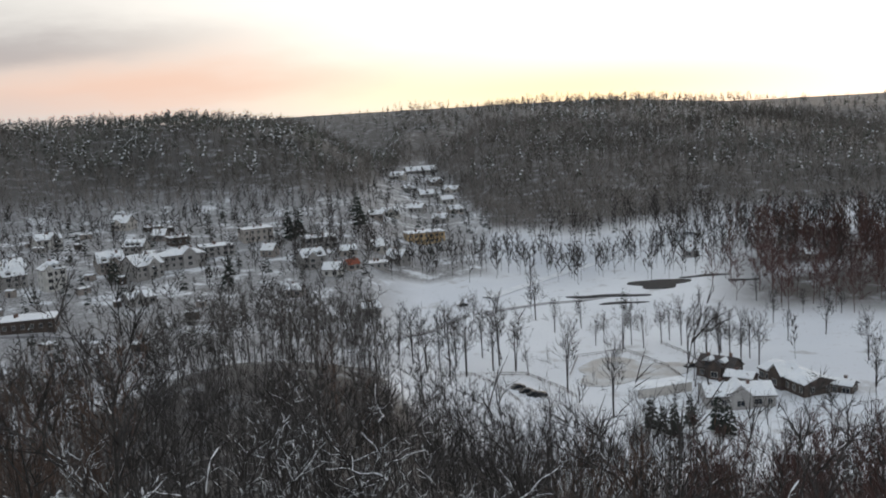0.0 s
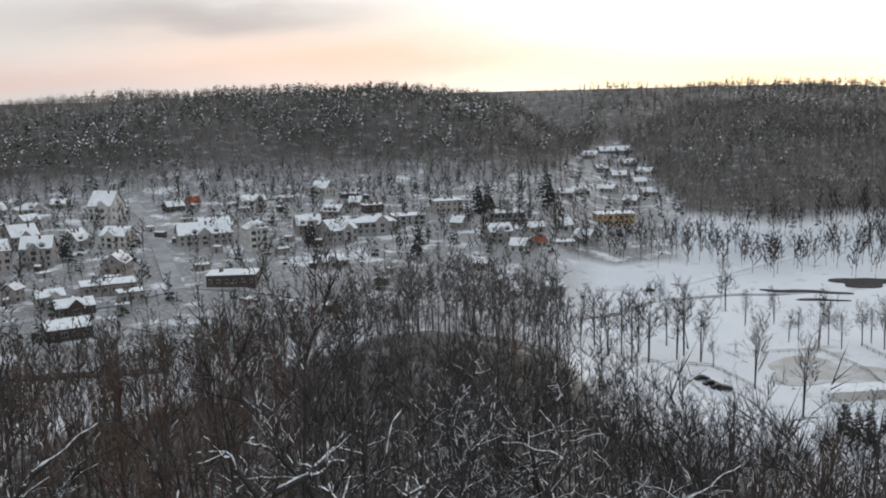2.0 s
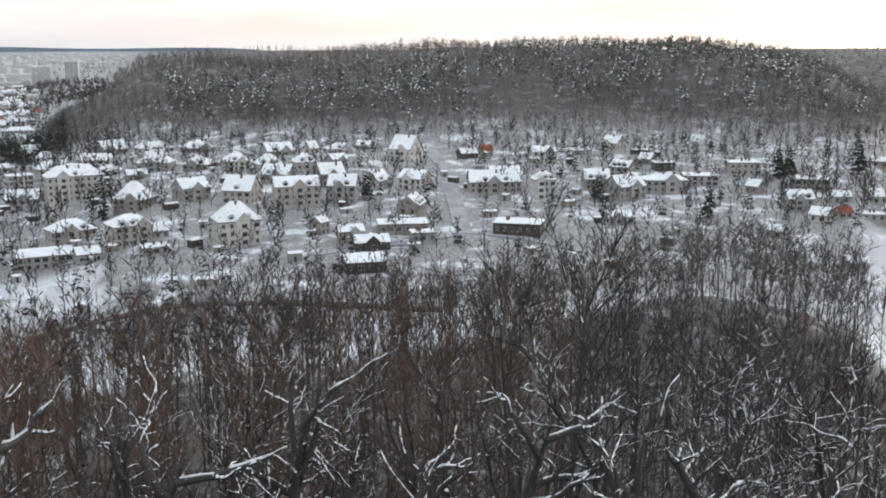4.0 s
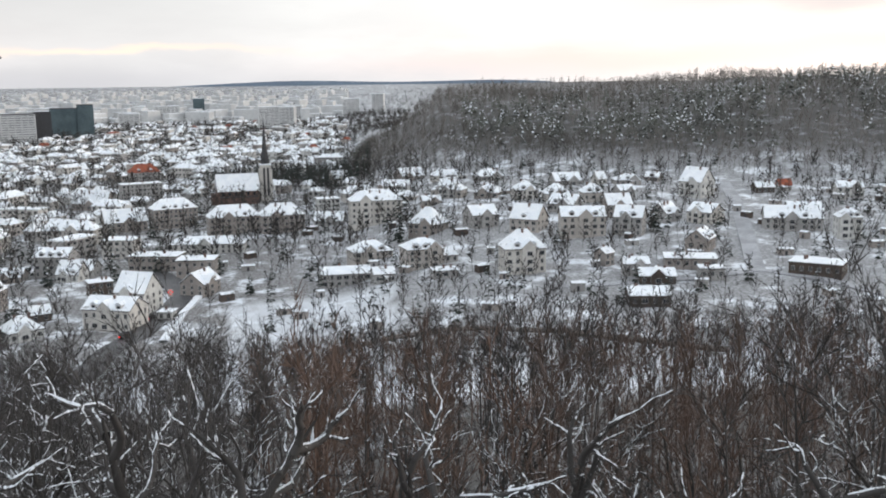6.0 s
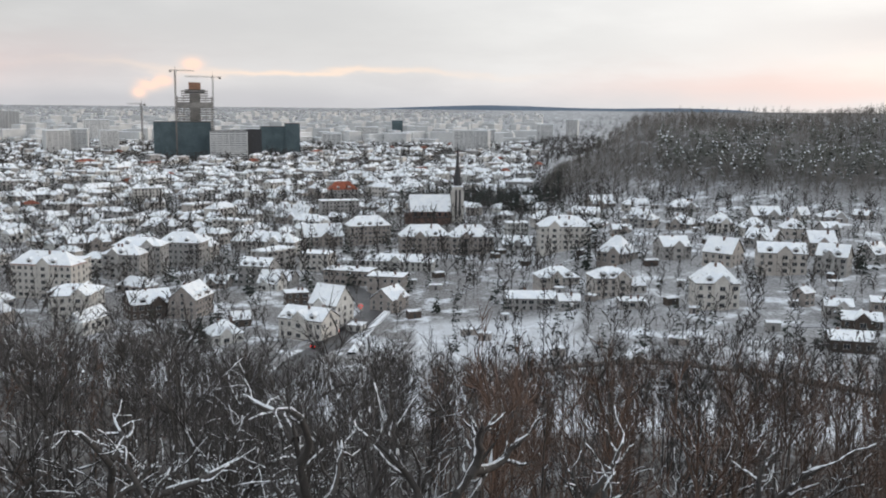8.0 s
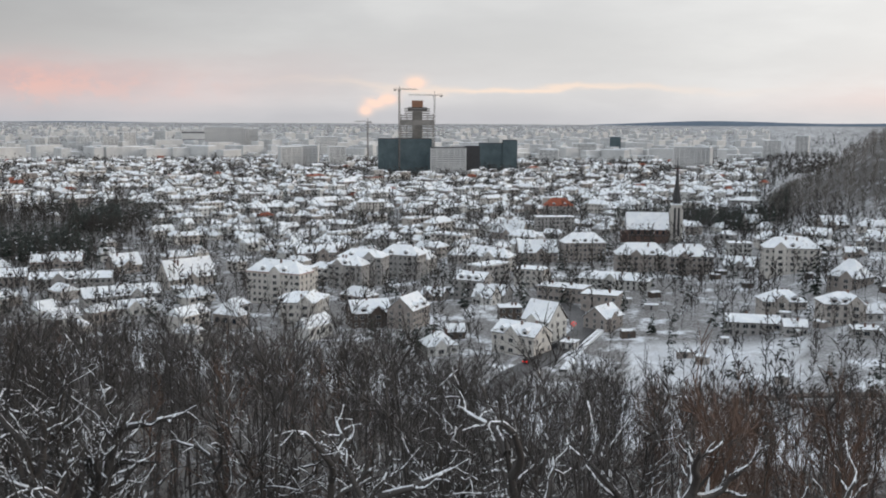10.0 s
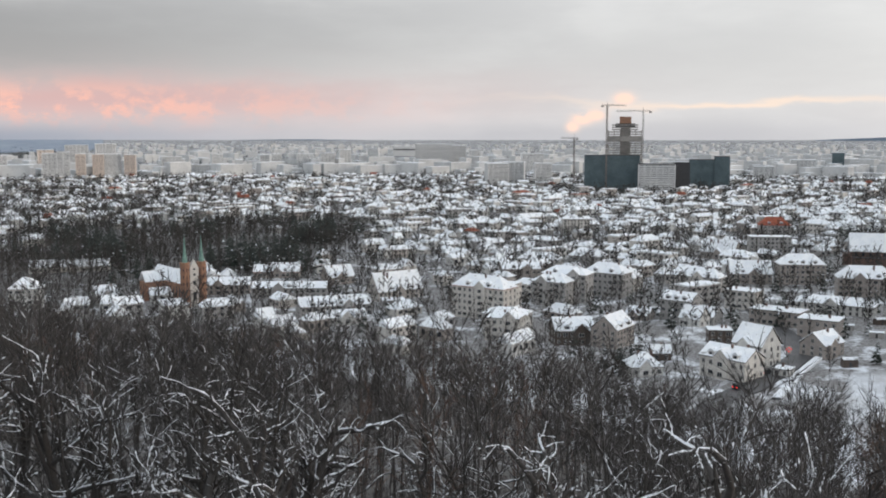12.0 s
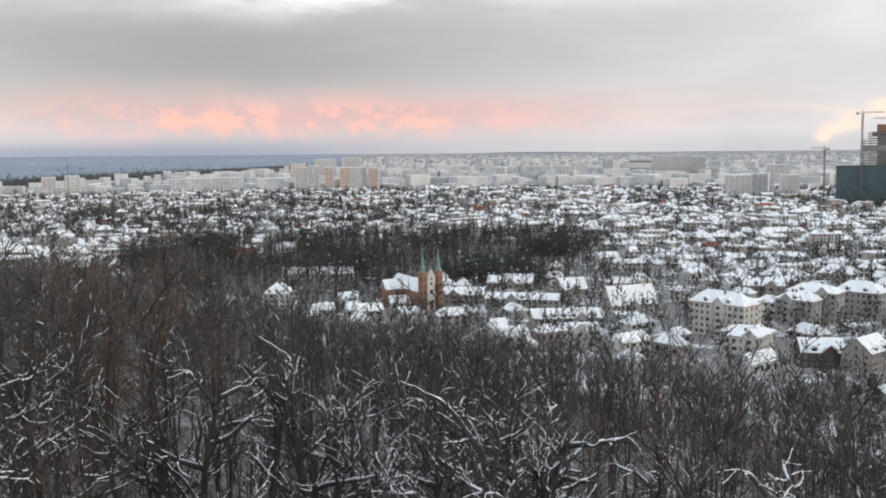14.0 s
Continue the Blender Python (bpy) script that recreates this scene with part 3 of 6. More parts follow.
def light_bare(seed, tall, limbs, branches, twigs, snow=0.0, width=0.05, spread=0.8, fork=0.4, twig_mat=0, trunk=0.012, curl=2, top=0.95):
    """A light bare tree for woods, seen from afar: materials 0 wood, 1 snow, 2 rust. width: of the twigs."""
    rng = random.Random(seed)
    v, t, sv, st = [], [], [], []

    def blade(p, q, w, tip=0.0):
        d = q - p
        a = d.cross(Vector((rng.gauss(0, 1), rng.gauss(0, 1), rng.gauss(0, 1)))).normalized() * w
        o = len(v)
        if tip:
            v.extend((p - a, p + a, q + a * tip, q - a * tip))
            t.extend(((o, o + 1, o + 2), (o, o + 2, o + 3)))
        else:
            v.extend((p - a, p + a, q))
            t.append((o, o + 1, o + 2))

    lean = Vector((rng.gauss(0, 0.06), rng.gauss(0, 0.06), 1))
    tv, tt = tubes([(Vector((0, 0, -1)), lean * tall * 0.5, tall * trunk, tall * trunk * 0.6, 0), (lean * tall * 0.5, lean * tall * top, tall * trunk * 0.6, 0.03, 0)], {0: 3}, 1.0, min(width, 0.05))
    v.extend(Vector(p) for p in tv)
    t.extend(tuple(int(i) for i in f) for f in tt)
    for i in range(limbs):
        h = fork + (0.95 - fork) * (i + rng.random()) / limbs
        p = lean * tall * h
        d = turn_from(Vector((0, 0, 1)), rng, rng.uniform(0.45, 1.0) * spread * (1.25 - 0.6 * h), i * 2.4 + rng.uniform(-0.6, 0.6))
        ln = tall * rng.uniform(0.26, 0.42) * (1.25 - 0.65 * h)
        line = [p]
        for k in range(curl):
            d = (d + Vector((rng.gauss(0, 0.15), rng.gauss(0, 0.15), 0.14))).normalized()
            line.append(line[-1] + d * ln / curl)
        for k in range(curl):
            w = max(tall * trunk * 0.30 * (1 - k / curl), width)
            blade(line[k], line[k + 1], w, 0.6)
            flat = math.hypot(d.x, d.y)
            if rng.random() < snow and flat > 0.3:
                o = len(sv)
                u = rng.uniform(0.0, 0.6)
                a, b = line[k].lerp(line[k + 1], u), line[k].lerp(line[k + 1], u + rng.uniform(0.15, 0.4))
                side = Vector((-d.y, d.x, 0)).normalized() * max(w * 0.8, 0.03)
                up = Vector((0, 0, w * 0.9))
                sv.extend((a - side + up, a + side + up, b + up * 1.2, a.lerp(b, 0.5) + up * 2.4))
                st.extend(((o, o + 1, o + 3), (o + 1, o + 2, o + 3), (o + 2, o, o + 3)))
        for j in range(branches):
            k = rng.randrange(curl)
            b0 = line[k].lerp(line[k + 1], rng.random())
            bd = turn_from(d, rng, rng.uniform(0.35, 1.0), rng.uniform(0, 6.28))
            bd = (bd + Vector((0, 0, 0.25))).normalized()
            b1 = b0 + bd * ln * rng.uniform(0.3, 0.55)
            blade(b0, b1, width * 1.5)
            for _ in range(twigs):
                c0 = b0.lerp(b1, rng.uniform(0.15, 0.95))
                cd = (turn_from(bd, rng, rng.uniform(0.25, 0.9), rng.uniform(0, 6.28)) + Vector((0, 0, 0.2))).normalized()
                blade(c0, c0 + cd * ln * rng.uniform(0.2, 0.4), width)
    arr = lambda q: np.array([tuple(x) for x in q])
    bits = [(arr(v).astype(np.float32), arr(t).astype(np.int32), twig_mat)]
    if st:
        bits.append((arr(sv).astype(np.float32), arr(st).astype(np.int32), 1))
    return stack(*bits)


def light_pine(seed, tall, tiers=6, per=7, snow=0.35, bare=0.45):
    """A pine or spruce for woods: materials 0 wood, 1 snow, 2 needles."""
    rng = random.Random(seed)
    v, t = tubes([(Vector((0, 0, -1)), Vector((0, 0, tall)), tall * 0.012, 0.03, 0)], {0: 3})
    nv, nt, sv, st = [], [], [], []
    for k in range(tiers):
        h = bare + (1 - bare) * k / tiers
        for i in range(per):
            a = 6.283 * (i + rng.random()) / per
            ln = tall * (0.20 * (1 - h) / (1 - bare) + 0.055) * rng.uniform(0.6, 1.25)
            z = tall * (h + rng.uniform(0, 0.8 / tiers))
            drop = rng.uniform(-0.25, 0.35) * ln
            c, s = math.cos(a), math.sin(a)
            w = ln * rng.uniform(0.25, 0.42)
            base, tip = Vector((c * 0.15, s * 0.15, z + 0.2 * ln)), Vector((c * ln, s * ln, z - drop))
            mid = base.lerp(tip, 0.62)
            o = len(nv)
            nv += [base, mid + Vector((-s * w, c * w, -0.12 * ln)), tip, mid + Vector((s * w, -c * w, -0.12 * ln)), mid + Vector((0, 0, 0.22 * ln))]
            nt += [(o, o + 1, o + 4), (o + 1, o + 2, o + 4), (o + 2, o + 3, o + 4), (o + 3, o, o + 4)]
            if rng.random() < snow:
                o = len(sv)
                lift = Vector((0, 0, 0.07 * ln + 0.05))
                sv += [base.lerp(tip, 0.3) + lift, mid.lerp(nv[-4], 0.75) + lift, base.lerp(tip, 0.98) + lift, mid.lerp(nv[-2], 0.75) + lift, mid + Vector((0, 0, 0.27 * ln)) + lift]
                st += [(o, o + 1, o + 4), (o + 1, o + 2, o + 4), (o + 2, o + 3, o + 4), (o + 3, o, o + 4)]
    arr = lambda p, n=3: np.array([tuple(q) for q in p]).reshape(-1, n)
    bits = [(v, t, 0), (arr(nv).astype(np.float32), arr(nt).astype(np.int32), 2)]
    if st:
        bits.append((arr(sv).astype(np.float32), arr(st).astype(np.int32), 1))
    return stack(*bits)


def scatter(rng, az0, az1, r0, r1, gap, keep):
    """Points on a jittered grid over a sector where keep(az, r, x, y) is above a chance."""
    out = []
    n = int((r1 - r0) / gap)
    for i in range(n):
        r = r0 + (i + 0.5) * gap
        m = max(int(radians(az1 - az0) * r / gap), 1)
        for j in range(m):
            a = az0 + (az1 - az0) * (j + rng.random()) / m
            rr = r + rng.uniform(-0.5, 0.5) * gap
            x, y = -math.sin(radians(a)) * rr, math.cos(radians(a)) * rr
            if rng.random() < keep(a, rr, x, y):
                out.append((a, rr, x, y))
    return out


# ---- woods ----
rng = random.Random(7)

# the opposite hillsides: bare trees along the foot, snowy pines above
HILL_BARE = [light_bare(s, 17, 6, 3, 3, 0.05, 0.125, 0.85, 0.38, 0, 0.008, 1, 0.75) for s in range(11, 17)]
HILL_PINE = [light_pine(s, 16, 4, 5, 0.05 + 0.055 * (s - 31), 0.38) for s in range(31, 37)]
hill_mats = [FAR_WOOD, SNOW, NEEDLES]


def on_slope(a, r, x, y):
    if by_azimuth(a, CREST_Z) < 22:
        return 0.0
    foot, crest = by_azimuth(a, FOOT), by_azimuth(a, CREST)
    if r < foot or (r > crest + 120 and a > 20):
        return 0.0
    return 1.0


spots = []
for a, r, x, y in scatter(rng, -32, 51, 470, 1060, 8.4, on_slope) + scatter(rng, -32, 22, 1060, 1800, 19, on_slope):
    up = (r - by_azimuth(a, FOOT)) / (by_azimuth(a, CREST) - by_azimuth(a, FOOT))
    pine = smooth((up - 0.12) / 0.3) * (0.95 if a > 3 else 0.45) * (0.62 + noise.noise((x / 90, y / 90, 5)))
    if a > 26:
        pine = (1 - smooth((a - 41) / 4)) * smooth((up - 0.08) / 0.12) * (1 - smooth((up - 0.4) / 0.25)) * (0.7 + noise.noise((x / 70, y / 70, 5)))
    heavy = 3 if noise.noise((x / 55, y / 55, 7)) > 0.12 else 0
    k = 6 + heavy + rng.randrange(3) if rng.random() < pine else rng.randrange(6)
    spots.append((k, x, y, height(x, y), rng.uniform(0, 6.28), rng.uniform(0.65, 1.15) * (1.05 if r > 1060 else 1) * (1 - 0.4 * smooth((up - 0.6) / 0.3) * (a > 3)), 1.0))
joined("hillside_forest", HILL_BARE + HILL_PINE, spots, hill_mats, "bare beeches and snow-dusted pines covering the hillsides", "forest")

# azimuth, distance and the top's angle of the old beeches; other trees leave them room
OLD = ((94, 46, -16.5), (86, 44, -17.5), (103, 44, -17.5), (112.5, 46, -16.0), (78, 42, -18.0), (90, 50, -11.6), (82, 46, -15.5), (117, 42, -12.5), (108, 46, -17.5), (98, 48, -17.0), (58, 46, -14.5), (39.5, 44, -15.5), (27, 44, -16.5), (25.5, 38, -19.5), (15, 38, -21.5),
       (20, 42, -19), (32, 40, -19), (47, 44, -17.5), (66, 42, -17), (73, 44, -16.5), (2, 40, -19.5), (-6, 42, -20), (52, 40, -19))


def crowded(a, r):
    return any(abs(a - b) * r < (320 if far < 47 else 200) and r < far + 3 for b, far, _ in OLD)


# the lookout hill's own wood, farther trees
NEAR_WOOD = [light_bare(s, 20, 9, 5, 6, 0.75, 0.034, 1.15, 0.32, 0, 0.011, 3) for s in range(51, 57)]
RUST_WOOD = [light_bare(s, 18, 12, 4, 6, 0.06, 0.034, 0.6, 0.15, 2, 0.008, 1) for s in range(61, 64)]
BUSH = [light_bare(s, 6, 6, 2, 4, 0.05, 0.06, 0.95, 0.05) for s in range(71, 74)]
WIDE_WOOD = [light_bare(s, 19, 9, 4, 4, 0.10, 0.065, 1.0, 0.30, 3, 0.010, 1) for s in (74, 75, 76)] + [light_bare(s, 17, 9, 4, 4, 0.03, 0.075, 0.8, 0.2, 2, 0.009, 1) for s in (77, 78)]
PURPLE_WOOD = [light_bare(s, 17, 10, 5, 6, 0.10, 0.042, 1.0, 0.25, 4, 0.009, 2) for s in (161, 162)] + [light_bare(s, 17, 10, 5, 6, 0.02, 0.070, 1.0, 0.12, 4, 0.009, 1) for s in (163, 164)]


def on_hill(a, r, x, y):
    return woods(x, y) if r < 900 and not (r < 60 and crowded(a, r)) and not (by_azimuth(a, CREST_Z) > 30 and r > by_azimuth(a, FOOT)) else 0.0


spots = []
for a, r, x, y in scatter(rng, -36, 130, 86, 150, 6.8, on_hill) + scatter(rng, -36, 126, 44, 86, 8.5, lambda a, r, x, y: on_hill(a, r, x, y) * (0.45 if a > 72 else 1.0)) + scatter(rng, -36, 124, 150, 440, 8.8, on_hill) + scatter(rng, 100, 122, 440, 800, 14, on_hill) + scatter(rng, -34, -14, 440, 570, 7.5, on_hill) + scatter(rng, -36, 1, 70, 150, 8.0, on_hill):
    rust = noise.noise((x / 28, y / 28, 9)) > (0.05 if 20 < a < 58 else -0.3 if a < -10 and r > 390 else 0.36)
    k = 6 + rng.randrange(3) if rust else rng.randrange(6)
    if r > 200:
        k = 12 + rng.randrange(2) if rust else 9 + rng.randrange(3)
    if a < -13 and noise.noise((x / 35, y / 35, 12)) > -0.25 + 0.05 * max(a + 20, 0):
        k = (14 if r < 200 else 16) + rng.randrange(2)
    spots.append((k, x, y, height(x, y), rng.uniform(0, 6.28), rng.uniform(0.8, 1.15) * (0.86 if a < 20 and 60 < r < 200 or a > 60 and r > 120 else 1.0), 1.0))
joined("lookout_wood", NEAR_WOOD + RUST_WOOD + WIDE_WOOD + PURPLE_WOOD, spots, [TWIG, SNOW, TWIG_RUST, GREY_TWIG, PURPLE_TWIG], "dense bare beech wood with brown twigs and snow on the branches", "forest")

# park wood behind the cathedral, with dark spruces
PARK = [light_bare(s, 18, 7, 3, 4, 0.03, 0.10, 0.9, 0.3) for s in range(81, 85)] + [light_pine(s, 19, 6, 5, 0.04, 0.08) for s in range(85, 88)]
spots = []
for a, r, x, y in scatter(rng, 83, 114, 590, 1110, 8.6, lambda a, r, x, y: woods(x, y)):
    k = 4 + rng.randrange(3) if noise.noise((x / 60, y / 60, 2)) > 0.12 else rng.randrange(4)
    spots.append((k, x, y, height(x, y), rng.uniform(0, 6.28), rng.uniform(0.75, 1.15), 1.0))
for a, r, x, y in scatter(rng, 48.5, 60, 770, 965, 6.8, lambda a, r, x, y: woods(x, y) if by_azimuth(a, CREST_Z) < 34 or r < by_azimuth(a, FOOT) else 0.0):
    spots.append((4 + rng.randrange(3) if rng.random() < 0.5 else rng.randrange(4), x, y, height(x, y), rng.uniform(0, 6.28), rng.uniform(0.6, 0.95), 1.0))
joined("park_wood", PARK, spots, [DARK_TWIG, SNOW, DARK_NEEDLES], "dark park wood of bare trees and tall spruces", "forest")

# trees and bushes among the houses
spots = []


def in_gardens(a, r, x, y):
    if woods(x, y) > 0.3 or r < by_azimuth(a, REACH) + 12:
        return 0.0
    if a < 4 and r < 470:
        return 0.03
    if 55.5 < a < 66.5 and r < 450:
        return 0.04
    if 375 < r < 610 and abs(a - 26.75 - (r - 390) * 0.0097) * r < 420:
        return 0.0
    return (0.95 if a > 4 else 0.6) + 0.5 * noise.noise((x / 45, y / 45, 1))


GARDEN = [light_bare(s, 12, 6, 3, 3, 0.03, 0.14, 1.0, 0.2, 0, 0.009, 1, 0.8) for s in range(91, 95)] + BUSH + [light_pine(s, 10, 5, 5, 0.10, 0.05) for s in range(95, 97)]
for a, r, x, y in scatter(rng, -32, 125, 250, 900, 10.0, in_gardens):
    k = rng.choice((0, 1, 2, 3, 0, 1, 2, 3, 4, 5, 6, 7, 8))
    spots.append((k, x, y, height(x, y), rng.uniform(0, 6.28), rng.uniform(0.6, 1.1) * (1.25 if r > 450 and a > 46 else 1), 1.0))
# clumps of trees over the plain
GARDEN += [light_bare(s, 15, 5, 2, 2, 0.02, 0.30, 1.1, 0.15, 0, 0.010, 1, 0.8) for s in (97, 98)] + [light_pine(99, 15, 3, 5, 0.05, 0.05)] + [light_bare(s, 15, 5, 1, 2, 0.0, 0.55, 1.2, 0.12, 0, 0.010, 1, 0.7) for s in (100, 101)]
for a, r, x, y in scatter(rng, 38, 122, 880, 2350, 13, lambda a, r, x, y: 0.0 if woods(x, y) > 0.3 or height(x, y) > 22 and a < 47 else 0.5 + 0.9 * smooth((noise.noise((x / 110, y / 110, 8)) - 0.05) / 0.25)):
    spots.append((rng.choice((9, 10, 9, 10, 11) if r < 1300 else (12, 13, 12, 13, 11)), x, y, height(x, y), rng.uniform(0, 6.28), rng.uniform(0.6, 1.2), 0.9))
# taller park trees between the villas behind the cathedral
for a, r, x, y in scatter(rng, 90, 121, 1080, 1750, 13, lambda a, r, x, y: 0.0 if woods(x, y) > 0.3 else smooth((a - 88) / 14) * (0.25 + 0.9 * smooth((noise.noise((x / 80, y / 80, 3)) + 0.12) / 0.25)) * (1 - 0.6 * smooth((r - 1300) / 400))):
    spots.append((rng.choice((9, 10, 9, 10, 11)), x, y, height(x, y), rng.uniform(0, 6.28), rng.uniform(0.9, 1.35), 0.95))
# the scrub strip at the foot of the lookout hill
for a, r, x, y in scatter(rng, 14, 58, 262, 335, 6.5, lambda a, r, x, y: 0.0 if a > 55 else 0.75 if r < 262 + 75 * smooth((58 - a) / 30) else 0.15):
    spots.append((rng.randrange(7), x, y, height(x, y), rng.uniform(0, 6.28), rng.uniform(0.6, 1.0), 1.0))
# the belt of trees across the meadow's far edge
for a, r, x, y in scatter(rng, -32, 9, 420, 600, 8, lambda a, r, x, y: 0.0 if a > -10 and r > 500 else 0.85 if r > 440 + 10 * math.sin(a) else 0.08):
    spots.append((rng.randrange(4), x, y, height(x, y), rng.uniform(0, 6.28), rng.uniform(0.7, 1.2), 1.1))
joined("garden_trees", GARDEN, spots, [DARK_TWIG, SNOW, DARK_NEEDLES], "bare garden trees, hedges and small spruces between snowy houses", "trees")

# the trees that stand nearest below the tower, each on its own
BIG = [tree_kind(s, 22, 8, 5, 4, 3, 1.2, 2.5, least=0.013, stout=0.0070, gnarl=1.3) for s in (101, 102, 103, 104)]
RUST = [tree_kind(s, 17, 11, 4, 4, 3, 0.55, 0.12, TWIG_RUST, 0.12, least=0.012) for s in (111, 112)]
SNAG = [tree_kind(s, 22, 10, 5, 3, 3, 1.35, 2.6, None, 0.36, 1.6, 0.013, 0.0095, 1.4) for s in (121, 122, 123)]
SNAG_TOPS = [max(v.co.z for v in kind[1].vertices) for kind in SNAG]
for a, r, x, y in scatter(rng, -34, 124, 40, 88, 7.6, lambda a, r, x, y: 0.0 if crowded(a, r) else 1.0):
    rust = noise.noise((x / 20, y / 20, 9)) > (0.08 if 20 < a < 58 else 0.36)
    at = Vector((x, y, height(x, y)))
    if rust:
        stand_tree(RUST[rng.randrange(2)], at, rng.uniform(0, 360), rng.uniform(0.8, 1.1), "young_tree", "young bare tree with upright rust-brown twigs", "tree", "trees below the tower")
    elif a > 72 and r > 46 and rng.random() < 0.5:
        stand_tree(SNAG[rng.randrange(3)], at, rng.uniform(0, 360), rng.uniform(0.75, 0.95), "old_beech", "old beech with thick snow-laden limbs", "tree", "old trees below the tower")
    else:
        stand_tree(BIG[rng.randrange(4)], at, rng.uniform(0, 360), rng.uniform(0.75, 1.0) * (0.85 if a < 2 else 1.0), "beech_tree", "tall bare beech with snow along its dark branches", "tree", "trees below the tower")
for k, (a, r, top) in enumerate(OLD):
    at = place(a, r)
    size = (EYE + r * math.tan(radians(top)) - at.z) / SNAG_TOPS[k % 3]
    stand_tree(SNAG[k % 3], at, k * 77, size, "old_beech", "old beech with thick snow-laden limbs", "tree", "old trees below the tower")
for k, (a, r, size) in enumerate(((110.5, 90, 1.45), (113, 84, 1.5), (115.5, 92, 1.4), (118, 88, 1.35), (107.5, 95, 1.1))):
    stand_tree(RUST[k % 2], place(a, r), k * 50, size, "young_tree", "tall bare tree with a reddish-brown twiggy crown", "tree", "trees below the tower")

# low branches and saplings that fill the wood below the tower
LOW = [light_bare(s, 9, 8, 4, 4, 0.8, 0.030, 1.25, 0.10, 0, 0.010, 2) for s in (151, 152, 153, 154)]
spots = []
for a, r, x, y in scatter(rng, -36, 126, 34, 100, 4.3, lambda a, r, x, y: 0.9):
    spots.append((rng.randrange(4), x, y, height(x, y), rng.uniform(0, 6.28), rng.uniform(0.6, 1.25), 1.0))
joined("undergrowth", LOW, spots, [TWIG, SNOW], "tangled saplings and low snowy branches under the beeches", "undergrowth")

# the dark wood along the shore
SHORE = [light_pine(s, 16, 2, 5, 0.03, 0.1) for s in (141, 142, 143)]
spots = []
for a, r, x, y in scatter(rng, 102.5, 123, 2600, 4300, 20, lambda a, r, x, y: woods(x, y)):
    k = far_scale(r)
    shore = float(np.interp(a, (100, 104, 106, 118.7, 125), (9000, 7600, 6600, 4100, 3700)))
    if r / k < shore * 0.985:
        spots.append((rng.randrange(3), x, y, height(x, y), rng.uniform(0, 6.28), k * rng.uniform(1.6, 2.6), 0.55))
joined("shore_wood", SHORE, spots, [TWIG, SNOW, DARK_NEEDLES], "dark wood along the shore of the bay", "forest")

# tree clumps on the far plain
spots = []
for a, r, x, y in scatter(rng, 44, 121, 2350, 4100, 31, lambda a, r, x, y: 0.12 + 0.8 * smooth((noise.noise((a / 3.0, r / 120, 8)) - 0.02) / 0.2)):
    k = far_scale(r)
    spots.append((rng.randrange(3), x, y, height(x, y), rng.uniform(0, 6.28), k * rng.uniform(0.9, 1.7), 0.8))
joined("plain_wood", SHORE, spots, [TWIG, SNOW, DARK_NEEDLES], "dark clumps of trees between far housing estates", "trees")
# ---- houses ----


def window_mesh(w, h):
    """A raised frame with two recessed panes."""
    a, b = w / 2, h / 2
    xs, zs = (-a - 0.12, -a, -0.05, 0.05, a, a + 0.12), (-b - 0.14, -b, b, b + 0.12)
    s = Solid()
    for k in range(3):
        for i in range(5):
            x0, x1, z0, z1 = xs[i], xs[i + 1], zs[k], zs[k + 1]
            if k == 1 and i in (1, 3):
                s.poly([(x0, -0.02, z0), (x1, -0.02, z0), (x1, -0.02, z1), (x0, -0.02, z1)], [(0, 1, 2, 3)], 1)
                s.poly([(x, y, z) for y in (-0.10, -0.02) for x, z in ((x0, z0), (x1, z0), (x1, z1), (x0, z1))], [(0, 4, 5, 1), (1, 5, 6, 2), (2, 6, 7, 3), (3, 7, 4, 0)])
            else:
                s.poly([(x0, -0.10, z0), (x1, -0.10, z0), (x1, -0.10, z1), (x0, -0.10, z1)], [(0, 1, 2, 3)])
    x0, x1, z0, z1 = xs[0], xs[-1], zs[0], zs[-1]
    s.poly([(x, y, z) for y in (-0.10, 0.0) for x, z in ((x0, z0), (x1, z0), (x1, z1), (x0, z1))], [(0, 1, 5, 4), (1, 2, 6, 5), (2, 3, 7, 6), (3, 0, 4, 7)])
    return s.mesh("window", FRAME, GLASS)


WINDOW = window_mesh(1.1, 1.5)
WIDE_WINDOW = window_mesh(1.9, 1.5)


def roof_solid(shape, w, d, rise, over, z, thick, mat=0, s=None):
    """A gable, hip or flat roof skin; returns the Solid."""
    s = s or Solid()
    a, b = w / 2 + over, d / 2 + over
    if shape == "flat":
        return s.box(-a, a, -b, b, z, z + thick, mat)
    ridge = a if shape == "gable" else max(a - b * 0.95, a * 0.08)
    low = [(-a, -b, z), (a, -b, z), (a, b, z), (-a, b, z)]
    top = [(-ridge, 0, z + rise), (ridge, 0, z + rise)]
    pts = low + top + [(x, y, h + thick) for x, y, h in low + top]
    skin = [(0, 1, 5, 4), (2, 3, 4, 5)] + ([(1, 2, 5), (3, 0, 4)] if shape == "hip" else [])
    faces = [tuple(i + 6 for i in f) for f in skin] + [f[::-1] for f in skin]
    if shape == "gable":
        faces += [(1, 7, 11, 5), (5, 11, 8, 2), (0, 4, 10, 6), (4, 3, 9, 10)]
        return s.poly(pts, faces + [(0, 6, 7, 1)[::-1], (2, 8, 9, 3)[::-1]], mat)
    faces += [(0, 6, 7, 1)[::-1], (1, 7, 8, 2)[::-1], (2, 8, 9, 3)[::-1], (3, 9, 6, 0)[::-1]]
    return s.poly(pts, faces, mat)


HOUSE_NUMBER = [0]


